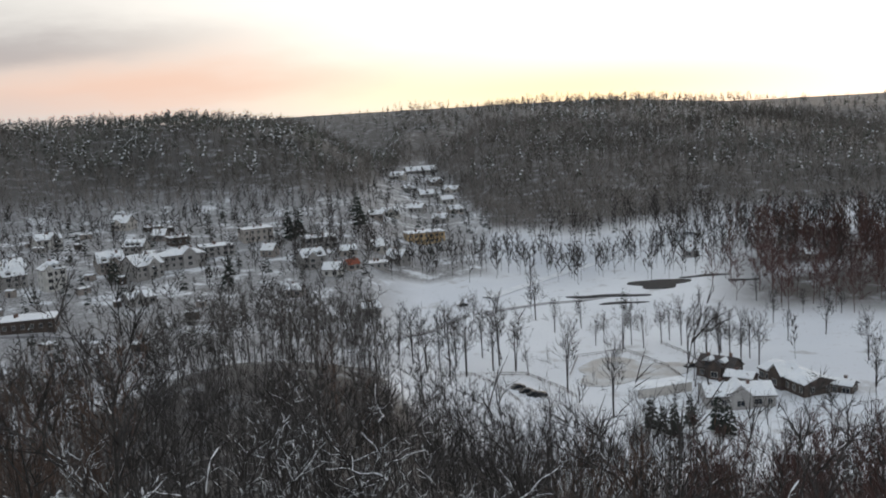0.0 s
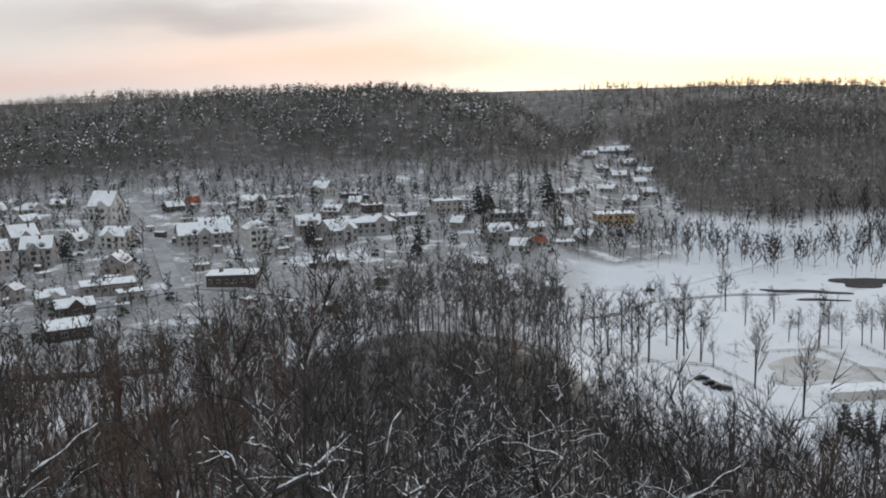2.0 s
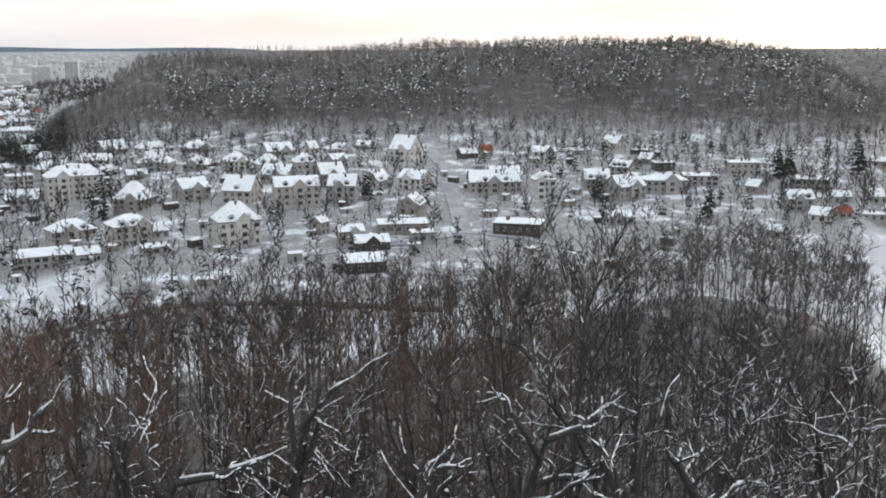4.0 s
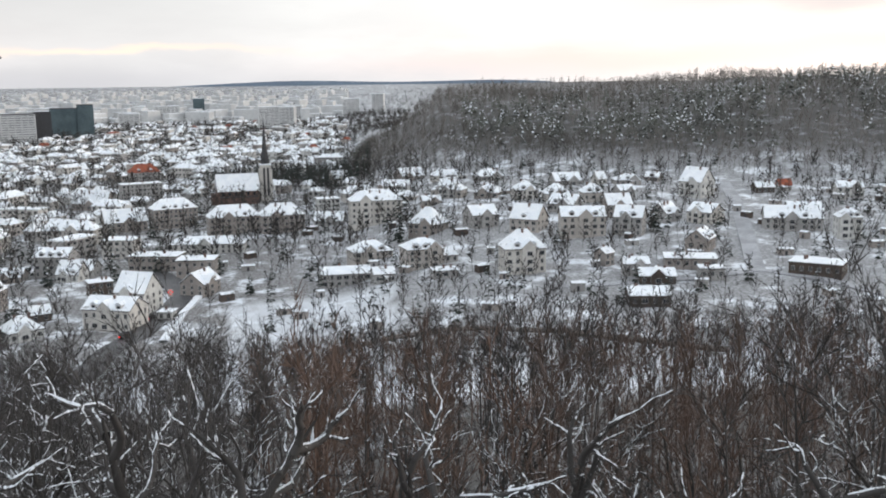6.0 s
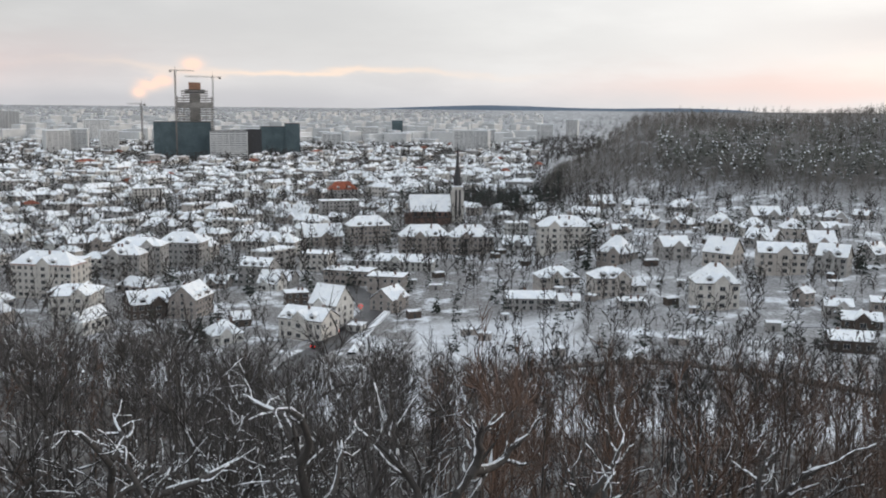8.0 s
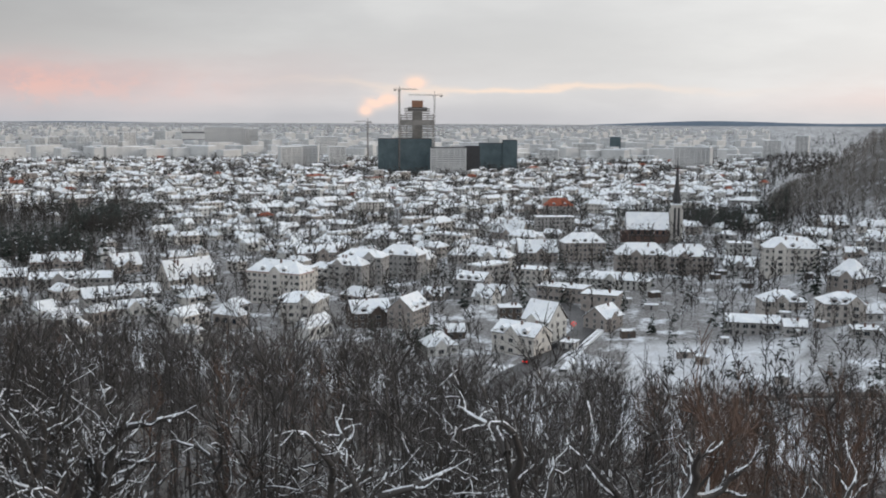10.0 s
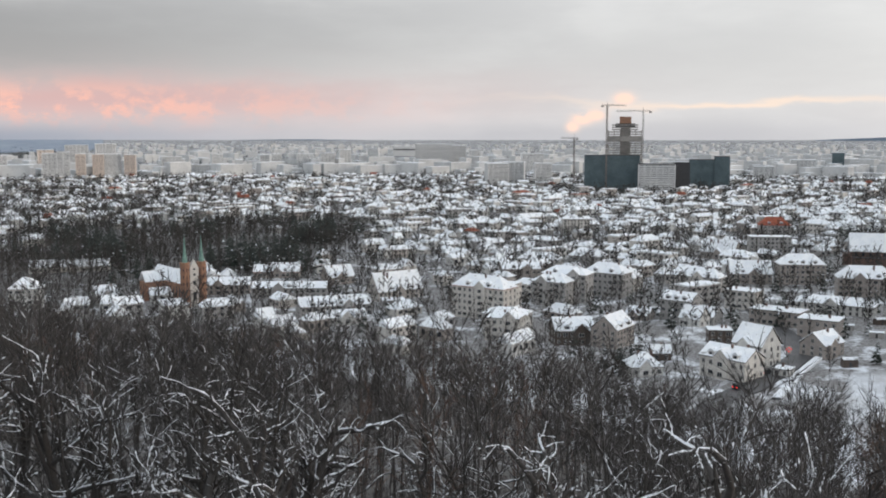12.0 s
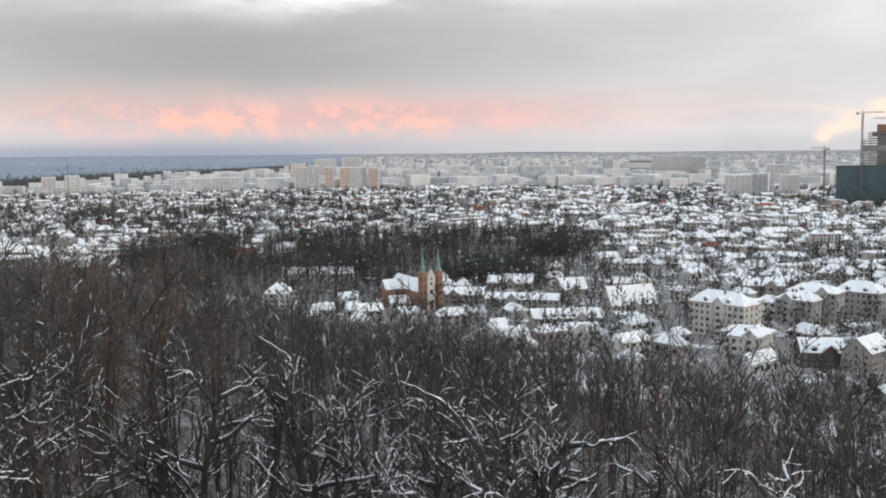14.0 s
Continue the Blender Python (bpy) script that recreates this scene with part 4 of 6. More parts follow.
def house(az, r, w, d, eaves, rise, turn, wall, shape="gable", roof=None, label="", dormers=0, name="house", category="house", group="houses of the town", bare=0.0):
    """turn: degrees by which the front is turned from facing the tower."""
    HOUSE_NUMBER[0] += 1
    rg = random.Random(HOUSE_NUMBER[0])
    at = place(az, r)
    words = ("cream", "grey", "brown", "white", "dark timber", "ochre", "tan")
    forms = {"gable": "gabled", "hip": "hipped", "flat": "flat"}
    label = label or "%s plastered house with a snow-covered %s roof" % (words[wall], forms[shape])
    ob = thing(name, at, az + turn, label, category, group)
    body = Solid().box(-w / 2, w / 2, -d / 2, d / 2, -3.0, eaves)
    if shape == "gable":
        for x in (-w / 2, w / 2 - 0.3):
            body.poly([(x, -d / 2, eaves), (x, d / 2, eaves), (x, 0, eaves + rise), (x + 0.3, -d / 2, eaves), (x + 0.3, d / 2, eaves), (x + 0.3, 0, eaves + rise)], [(0, 2, 1), (3, 4, 5), (0, 3, 5, 2), (1, 2, 5, 4)])
    body.box(-w / 2 - 0.08, w / 2 + 0.08, -d / 2 - 0.08, d / 2 + 0.08, -3.0, 0.6)
    part("wall", body.mesh("wall", WALLS[wall]), ob)
    tile = roof or TILE
    part("roof", roof_solid(shape, w, d, rise, 0.45, eaves - 0.05, 0.18).mesh("roof", tile), ob)
    if bare < 1:
        snow = roof_solid(shape, w, d, rise, 0.36, eaves + 0.16, 0.28)
        part("roof_snow", snow.mesh("roof_snow", ROOF_SNOW), ob, "thick white snow on the roof")
    # chimneys
    for _ in range(1 if w < 9 else 2):
        cx, cy = rg.uniform(-0.3, 0.3) * w, rg.uniform(-0.18, 0.18) * d
        top = eaves + (rise * 0.9 if shape != "flat" else 0.6) + 1.1
        c = Solid().box(cx - 0.4, cx + 0.4, cy - 0.3, cy + 0.3, eaves, top).box(cx - 0.48, cx + 0.48, cy - 0.38, cy + 0.38, top, top + 0.12)
        part("chimney", c.mesh("chimney", CHIMNEY), ob)
    # dormers on the front slope
    if not dormers and shape != "flat" and w > 8 and rise > 2.8:
        dormers = rg.choice((1, 2, 2, 3))
    for i in range(dormers):
        x = (i - (dormers - 1) / 2) * w / max(dormers, 1) * 0.8
        dz, dw, front = eaves + rise * 0.05, 2.2, -d / 2 + d * 0.03
        dm = Solid().box(x - dw / 2, x + dw / 2, front, -d * 0.1, dz, dz + 1.9)
        dm.poly([(x + sx * (dw / 2 + 0.25) * (1 - top), y, dz + 1.85 + top * 0.9 + up) for up in (0, 0.3) for y in (front - 0.2, -d * 0.02) for sx, top in ((-1, 0), (1, 0), (0, 1))],
                [(0, 1, 2), (3, 5, 4), (6, 8, 7), (9, 10, 11), (0, 6, 7, 1), (0, 2, 8, 6), (1, 7, 8, 2), (6, 9, 11, 8), (7, 8, 11, 10), (0, 3, 9, 6), (1, 7, 10, 4)], 1)
        dm.box(x - 0.6, x + 0.6, front - 0.04, front, dz + 0.5, dz + 1.6, 2)
        part("dormer", dm.mesh("dormer", WALLS[wall], ROOF_SNOW, GLASS), ob)
    # a front wing with its own gable
    if shape != "flat" and w > 9.0 and rg.random() < 0.75:
        wx, ww = rg.uniform(-0.25, 0.25) * w, min(w * 0.38, 6.0)
        wd = d / 2 + 1.4
        g = Solid().box(wx - ww / 2, wx + ww / 2, -wd, 0, -3.0, eaves + 0.6)
        g.poly([(wx - ww / 2, -wd, eaves + 0.6), (wx + ww / 2, -wd, eaves + 0.6), (wx, -wd, eaves + 0.6 + ww * 0.5), (wx - ww / 2, -wd + 0.3, eaves + 0.6), (wx + ww / 2, -wd + 0.3, eaves + 0.6), (wx, -wd + 0.3, eaves + 0.6 + ww * 0.5)], [(0, 1, 2), (5, 4, 3)])
        part("front_wing", g.mesh("front_wing", WALLS[wall]), ob)
        part("wing_roof", roof_solid("gable", wd, ww, ww * 0.5, 0.3, eaves + 0.62, 0.35).mesh("wing_roof", tile if bare else ROOF_SNOW), ob, at=pose(wx, -wd / 2, 0, 0, 0, 90))
        for k in range(max(int(round(eaves / 3.1)), 1)):
            part("window", WIDE_WINDOW, ob, at=pose(wx, -wd - 0.02, eaves / max(int(round(eaves / 3.1)), 1) * (k + 0.52)))
    # windows, storey by storey, front and both ends
    storeys = max(int(round(eaves / 3.1)), 1)
    sh = eaves / storeys
    cols = max(int(w / 2.9), 2)
    side = max(int(d / 3.4), 1)
    for k in range(storeys):
        z = sh * k + sh * 0.52
        for i in range(cols):
            x = (i + 0.5) / cols * w - w / 2
            part("window", WINDOW if rg.random() < 0.8 or w / cols < 2.6 else WIDE_WINDOW, ob, at=pose(x, -d / 2 - 0.02, z))
        for i in range(side):
            y = (i + 0.5) / side * d - d / 2
            end = 1 if turn < 0 else -1
            part("window", WINDOW, ob, at=pose(end * (w / 2 + 0.02), y, z, 0, 0, 90 * end))
    if shape == "gable" and rise > 3:
        end = 1 if turn < 0 else -1
        part("window", WINDOW, ob, at=pose(end * (w / 2 + 0.02), 0, eaves + rise * 0.35, 0, 0, 90 * end))
    return ob


# ---- roads, railway, pond, fields ----
ribbon([(66.5, 300), (64.5, 335), (63.0, 352), (61.2, 385), (60.3, 410), (60.9, 450), (62.5, 500), (63.5, 560)], 9.0, 0.35, ASPHALT, "road", "dark wet asphalt main road cleared of snow")
ribbon([(61.5, 340), (60.3, 380), (59.3, 410), (59.5, 440)], 3.0, 0.5, SNOW, "pavement", "snow-covered footpath beside the road", "pavement")
ribbon([(65.6, 340), (64.3, 358), (62.6, 392), (61.9, 420), (62.6, 460)], 2.2, 0.55, SLUSH, "pavement", "trodden snowy pavement beside the road", "pavement")
ribbon([(26.6, 378), (26.9, 396), (27.6, 470), (28.2, 540), (28.8, 600)], 7.0, 0.35, SLUSH, "side_street", "straight slushy street climbing between the villas")
ribbon([(19.0, 362), (23.0, 380), (26.6, 388), (30.0, 372), (36.0, 356)], 5.0, 0.3, SLUSH, "lane", "snowy lane along the gardens")
ribbon([(28.0, 285), (33.0, 292), (38.0, 300), (43.0, 306), (48.0, 305), (52.0, 300)], 4.0, 0.5, PLANK, "railway_cutting", "dark track bed below the wood", "railway")
ribbon([(-2.5, 400), (-8.0, 470), (-14.0, 540), (-19.0, 575), (-24.0, 585)], 5.0, 0.4, SNOW, "forest_road", "snow-covered road along the foot of the hill")
ribbon([(3.0, 345), (-1.0, 372), (-6.0, 392), (-10.0, 402)], 3.0, 0.12, SLUSH, "park_path", "trodden path across the snowy meadow", "path")


def pool(az, r, long, wide, turn, label, mat=POND, up=0.25):
    pts = []
    for i in range(28):
        u = 2 * math.pi * i / 28
        k = 1 + 0.25 * math.sin(3 * u + az) + 0.12 * math.sin(5 * u)
        pts.append((math.cos(u) * long * k, math.sin(u) * wide * k))
    c = place(az, r)
    a = radians(az + turn)
    s = Solid()
    rim = []
    for x, y in pts:
        X, Y = c.x + x * math.cos(a) - y * math.sin(a), c.y + x * math.sin(a) + y * math.cos(a)
        rim.append((X, Y, height(X, Y) + up))
    n = len(rim)
    s.poly([(c.x, c.y, c.z + up)] + rim + [(x, y, z - 2.0) for x, y, z in rim], [(0, 1 + i, 1 + (i + 1) % n) for i in range(n)] + [(1 + i, 1 + n + i, 1 + n + (i + 1) % n, 1 + (i + 1) % n) for i in range(n)])
    name = "riding_ground" if mat is SAND else "pond"
    return tagged(new(name, s.mesh(name, mat)), label, name.replace("_", " "), kind="structure")


pool(-12.6, 420, 11, 9, 0, "dark unfrozen pond in the snowy meadow", up=0.3)
pool(-9.6, 402, 17, 2.2, -8, "narrow dark water channel in the snow", up=0.3)
pool(-15.2, 432, 10, 1.6, 12, "narrow dark water channel in the snow", up=0.3)
pool(-10.4, 388, 9, 1.4, -4, "narrow dark water channel in the snow", up=0.3)
pool(-17.2, 422, 6, 1.2, 5, "narrow dark water channel in the snow", up=0.3)


pool(-10.6, 296, 17, 13, 10, "trodden sandy snow of the riding arena", SAND, 0.22)


def bay():
    """The sea beyond the wooded shore."""
    top, low = [], []
    for i in range(61):
        az = 100 + 25 * i / 60
        shore = float(np.interp(az, (100, 104, 106, 118.7, 125), (9000, 7600, 6600, 4100, 3700)))
        p, _ = true_place(az, shore)
        q = place(az, 4838)
        low.append((p.x, p.y, p.z + 1.2))
        top.append((q.x, q.y, q.z + 1.5))
    n = len(top)
    s = Solid().poly(low + top, [(i, i + 1, n + i + 1, n + i)[::-1] for i in range(n - 1)])
    return tagged(new("sea", s.mesh("sea", SEA)), "flat blue-grey bay on the horizon", "sea", kind="structure")


bay()


def distant_ridge(az0, az1, peak, label):
    """A low wooded ridge on the horizon, haze put into its blue-grey colour."""
    n = 60
    low, top = [], []
    for i in range(n + 1):
        u = i / n
        a = az0 + (az1 - az0) * u
        e = peak * (math.sin(math.pi * u) ** 0.35) * (0.82 + 0.18 * math.sin(u * 11 + az0)) - 0.12
        p = place(a, 4700)
        q = place(a, 4830)
        low.append((p.x, p.y, p.z - 4))
        top.append((q.x, q.y, EYE + math.tan(radians(e)) * 4830))
    s = Solid().poly(low + top, [(i, i + 1, n + 2 + i, n + 1 + i)[::-1] for i in range(n)])
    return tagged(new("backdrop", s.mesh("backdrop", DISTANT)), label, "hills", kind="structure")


distant_ridge(38, 61, 0.36, "wooded ridge on the horizon, coloured blue-grey with haze")
distant_ridge(78, 101, 0.14, "thin line of woods on the horizon, coloured blue-grey with haze")

# ---- the riding yard and car park in the valley ----


def parked_car(az, r, turn, label):
    ob = thing("parked_car", place(az, r, 0.02), az + turn, label, "car", "cars on the snowy car park")
    s = Solid()
    prof = ((-2.15, 0.35), (-2.15, 0.75), (-1.3, 0.9), (-0.75, 1.4), (0.75, 1.42), (1.55, 0.95), (2.15, 0.85), (2.15, 0.35))
    n = len(prof)
    s.poly([(x, -0.85, z) for x, z in prof] + [(x, 0.85, z) for x, z in prof], [tuple(range(n)), tuple(range(2 * n - 1, n - 1, -1))] + [(i, i + n, (i + 1) % n + n, (i + 1) % n) for i in range(n)])
    part("body", s.mesh("body", CAR_PAINT), ob)
    g = Solid().box(-0.85, 0.95, -0.87, 0.87, 0.95, 1.3)
    part("side_window", g.mesh("side_window", GLASS), ob)
    for x in (-1.35, 1.35):
        for y in (-0.8, 0.8):
            w = Solid()
            w.turned(((0.32, -0.1), (0.32, 0.1)), 12)
            part("wheel", w.mesh("wheel", SLATE), ob, at=pose(x, y, 0.32, 90))
    part("roof_snow", Solid().box(-0.65, 0.65, -0.7, 0.7, 1.40, 1.46).mesh("roof_snow", CAR_PAINT), ob)
    return ob


parked_car(-4.05, 274.5, 12, "black car parked on the snowy car park")
parked_car(-4.55, 270.5, 14, "dark hatchback in a row on the snow")
parked_car(-5.0, 268.0, 14, "dark car beside another on the snow")
parked_car(-5.35, 267.5, 14, "black saloon at the end of the row")
parked_car(-14.3, 300, 30, "dark car beside the riding yard")
parked_car(-1.0, 390, 20, "dark car parked at the meadow's edge")


def fence(points, label, tall=1.3, gap=3.0):
    pts = [place(a, r) for a, r in points]
    ob = thing("fence", pts[0], 0, label, "fence")
    base = pts[0]
    post = Solid().box(-0.06, 0.06, -0.06, 0.06, -0.5, tall).mesh("post", PLANK)
    for p, q in zip(pts, pts[1:]):
        n = max(int((q - p).length / gap), 1)
        for i in range(n):
            c = p.lerp(q, i / n)
            z = height(c.x, c.y)
            part("post", post, ob, at=Matrix.Translation((c.x - base.x, c.y - base.y, z - base.z)))
        d = (q - p).to_2d()
        ang = math.degrees(math.atan2(d.y, d.x))
        s = Solid()
        for h in (0.55, 1.15):
            s.box(0, d.length, -0.05, 0.05, h, h + 0.12)
        slope = math.degrees(math.atan2(q.z - p.z, d.length))
        part("rail", s.mesh("rail", PLANK), ob, at=Matrix.Translation(p - base) @ pose(0, 0, 0, 0, -slope, ang))
    return ob


fence([(-0.6, 291), (-1.5, 288), (-2.5, 277), (-3.5, 266), (-4.2, 258)], "low wooden fence along the snowy car park")
fence([(-7.2, 290), (-7.7, 312), (-10.5, 318), (-13.0, 299), (-14.0, 284)], "dark rail fence round the riding arena")
fence([(-2.85, 289), (-4.6, 290), (-6.75, 275), (-7.6, 266)], "wire fence with posts beside the car park")
fence([(-12.6, 326), (-14.2, 312), (-15.2, 303)], "dark rail fence behind the cottage")

house(-16.8, 269.5, 18, 13, 3.0, 2.0, 12, 1, "gable", label="low stable with a broad snow-covered roof", name="stable", category="stable", group="buildings of the riding yard")
house(-15.9, 293, 11, 8, 2.8, 3.0, -26, 4, "gable", label="dark timber cottage with a partly bare roof", name="cottage", category="cottage", group="buildings of the riding yard", roof=TILE, bare=1.0)
house(-17.1, 284, 8, 5, 2.4, 1.4, -20, 4, "gable", label="small timber annexe with snow on its roof", name="annexe", category="shed", group="buildings of the riding yard")
house(-20.1, 284, 21, 10, 3.2, 1.8, -54, 4, "gable", label="long dark timber barn with a thinly snowed roof", name="barn", category="barn", group="buildings of the riding yard")
house(-22.6, 279, 6, 4.5, 2.4, 1.2, -20, 4, "gable", label="small dark shed at the field's corner", name="shed", category="shed", group="buildings of the riding yard")
arena = thing("arena_wall", place(-12.77, 273), 17, "pale boarded wall of the riding arena", "wall")
part("board", Solid().box(-8.5, 8.5, -0.2, 0.2, -1.0, 2.6).mesh("board", WALLS[0]), arena)
part("snow_cap", Solid().box(-8.7, 8.7, -0.35, 6.5, 2.6, 2.8).mesh("snow_cap", ROOF_SNOW), arena)

# single trees of the meadow


def meadow_kind(seed, tall):
    """An upright tree with a fine, wide crown."""
    v, t, m = light_bare(seed, tall, 16, 6, 6, 0.06, 0.045, 1.1, 0.28, 0, 0.012, 3)
    trunk = Solid().turned(((tall * 0.016, -1.0), (tall * 0.013, 0.5), (tall * 0.009, tall * 0.5), (0.05, tall * 0.9)), 8).mesh("trunk", BARK)
    return trunk, fast_mesh("crown", v, t, [DARK_TWIG, SNOW], m), None


MEADOW = [meadow_kind(s, 19) for s in (131, 132, 133, 134)]
TALL = ((-0.98, 289, 1.1), (-3.0, 302, 1.1), (-3.96, 296, 0.95), (-7.03, 273, 1.0), (-5.3, 364, 0.85), (-10.4, 321, 0.85), (-7.98, 351, 0.6), (-12.63, 328, 0.65), (-13.77, 325, 0.75), (-14.5, 314, 0.75),
        (-15.2, 309, 0.8), (-15.9, 306, 0.85), (-16.5, 304, 0.8), (-17.1, 302, 0.8), (-18.1, 302, 0.75), (-9.7, 253, 1.0), (-18.9, 353, 0.55), (-19.7, 334, 0.45), (-21.7, 339, 0.7), (-23.9, 310, 0.75), (-24.3, 284, 0.7),
        (0.0, 290, 1.0), (-2.0, 313, 0.8), (-4.7, 290, 0.45), (0.6, 300, 0.9), (1.4, 296, 0.95), (-0.4, 305, 0.8), (-9.3, 330, 0.5), (-10.9, 326, 0.65), (-11.6, 322, 0.6), (-8.8, 327, 0.5), (2.2, 308, 0.9), (3.0, 320, 0.8), (-2.6, 296, 0.9), (-13.1, 331, 0.6), (-17.6, 310, 0.7), (-16.0, 316, 0.7))
for a, r, size in TALL:
    stand_tree(MEADOW[rng.randrange(4)], place(a, r), rng.uniform(0, 360), size, "meadow_tree", "bare dark tree standing alone on the snowy meadow", "tree", "trees on the meadow")
for a, r in ((-20.5, 366), (-22.5, 365), (-6.4, 345), (-3.4, 352), (0.2, 345), (-14.8, 372), (-18.0, 385), (-1.6, 360)):
    stand_tree(MEADOW[rng.randrange(4)], place(a, r), rng.uniform(0, 360), rng.uniform(0.4, 0.65), "meadow_tree", "small bare tree on the snowy meadow", "tree", "trees on the meadow")


def spruce_kind(seed, tall):
    v, t, m = light_pine(seed, tall, 10, 9, 0.10, 0.06)
    trunk = Solid().turned(((tall * 0.014, -1.0), (tall * 0.010, tall * 0.4), (0.04, tall * 0.97)), 6).mesh("trunk", BARK)
    return trunk, fast_mesh("crown", v, t, [BARK, SNOW, DARK_NEEDLES], m), None


SPRUCE = [spruce_kind(s, 11) for s in (171, 172)]
for a, r, size in ((-11.96, 245, 0.8), (-13.3, 240, 0.9), (-14.2, 249, 0.75), (-15.8, 244, 1.0), (-12.6, 243, 0.7), (-16.4, 243, 0.8), (18.9, 455, 1.2), (12.6, 430, 1.3), (9.0, 520, 1.6), (8.4, 524, 1.5), (4.9, 540, 1.8), (56.4, 400, 0.8), (58.2, 470, 0.9), (58.6, 466, 0.8), (69.6, 372, 1.0), (70.4, 366, 1.1), (71.2, 372, 0.9), (32.6, 452, 1.2), (47.5, 470, 1.2)):
    stand_tree(SPRUCE[rng.randrange(2)], place(a, r), rng.uniform(0, 360), size, "spruce", "dark conical spruce dusted with snow", "tree", "spruces in the valley")

# ---- landmarks ----


def spire(s, cx, cy, r, z0, z1, sides=8, mat=0):
    s.turned(((r, z0), (r * 0.95, z0 + 0.4), (r * 0.5, z0 + (z1 - z0) * 0.35), (0.06, z1)), sides, cx, cy, mat)


def cathedral(az, r):
    ob = thing("cathedral", place(az, r), az + 24, "red brick cathedral with two slim green spires and snowy roofs", "cathedral")
    for x in (-6.2, 6.2):
        t = Solid().turned(((3.3, -2), (3.3, 30), (3.5, 30.2), (3.5, 31.2)), 8, x, 0, 0, math.pi / 8)
        for k in range(5):
            for i in range(8):
                u = math.pi / 8 * 2 * i + math.pi / 8
                cx, cy = x + 3.1 * math.cos(u - math.pi / 8), 3.1 * math.sin(u - math.pi / 8)
                t.box(cx - 0.25, cx + 0.25, cy - 0.25, cy + 0.25, 5 + 5 * k, 7.2 + 5 * k, 1)
        tower = part("tower", t.mesh("tower", BRICK, GLASS), ob, "octagonal red brick tower")
        sp = Solid()
        spire(sp, x, 0, 2.1, 31.2, 50)
        part("spire", sp.mesh("spire", COPPER), tower, "slim green copper spire")
    f = Solid().box(-3.2, 3.2, -1.6, 3, -2, 27).poly([(-3.2, -1.6, 27), (3.2, -1.6, 27), (2.0, -1.6, 29.5), (0, -1.6, 33), (-2.0, -1.6, 29.5), (-3.2, 1, 27), (3.2, 1, 27), (2.0, 1, 29.5), (0, 1, 33), (-2.0, 1, 29.5)], [(0, 1, 2, 3, 4), (9, 8, 7, 6, 5), (1, 6, 7, 2), (2, 7, 8, 3), (3, 8, 9, 4), (4, 9, 5, 0)])
    part("facade", f.mesh("facade", WALLS[0]), ob, "cream plastered baroque front between the towers")
    for z, w, h in ((4, 1.3, 6.0), (15, 1.0, 3.0), (21.5, 0.8, 1.6), (25.5, 0.7, 1.2)):
        part("window", Solid().box(-w, w, -1.72, -1.5, z, z + h).mesh("window", GLASS), ob)
    part("nave", Solid().box(-6, 6, 3, 62, -2, 15).mesh("nave", BRICK), ob)
    roof = roof_solid("gable", 60, 12, 8, 0.5, 15, 0.5)
    part("nave_roof", roof.mesh("nave_roof", ROOF_SNOW), ob, "steep snow-covered nave roof", at=pose(0, 32.5, 0, 0, 0, 90))
    part("aisle", Solid().box(6, 12, 8, 60, -2, 8).mesh("aisle", BRICK), ob)
    part("aisle_roof", Solid().box(5.8, 12.5, 7.6, 60.4, 8, 8.6).mesh("aisle_roof", ROOF_SNOW), ob)
    part("transept", Solid().box(-20, 20, 38, 49, -2, 14).mesh("transept", BRICK), ob)
    part("transept_roof", roof_solid("gable", 40, 11, 7, 0.4, 14, 0.5).mesh("transept_roof", ROOF_SNOW), ob, at=pose(0, 43.5, 0))
    for y in range(10, 38, 5):
        part("window", Solid().box(12.0, 12.06, y, y + 1.6, 2, 6).mesh("window", GLASS), ob)
        part("window", Solid().box(-6.06, -6.0, y, y + 1.6, 5, 12).mesh("window", GLASS), ob)
    return ob


cathedral(95.35, 545).scale = (0.78, 0.78, 0.78)


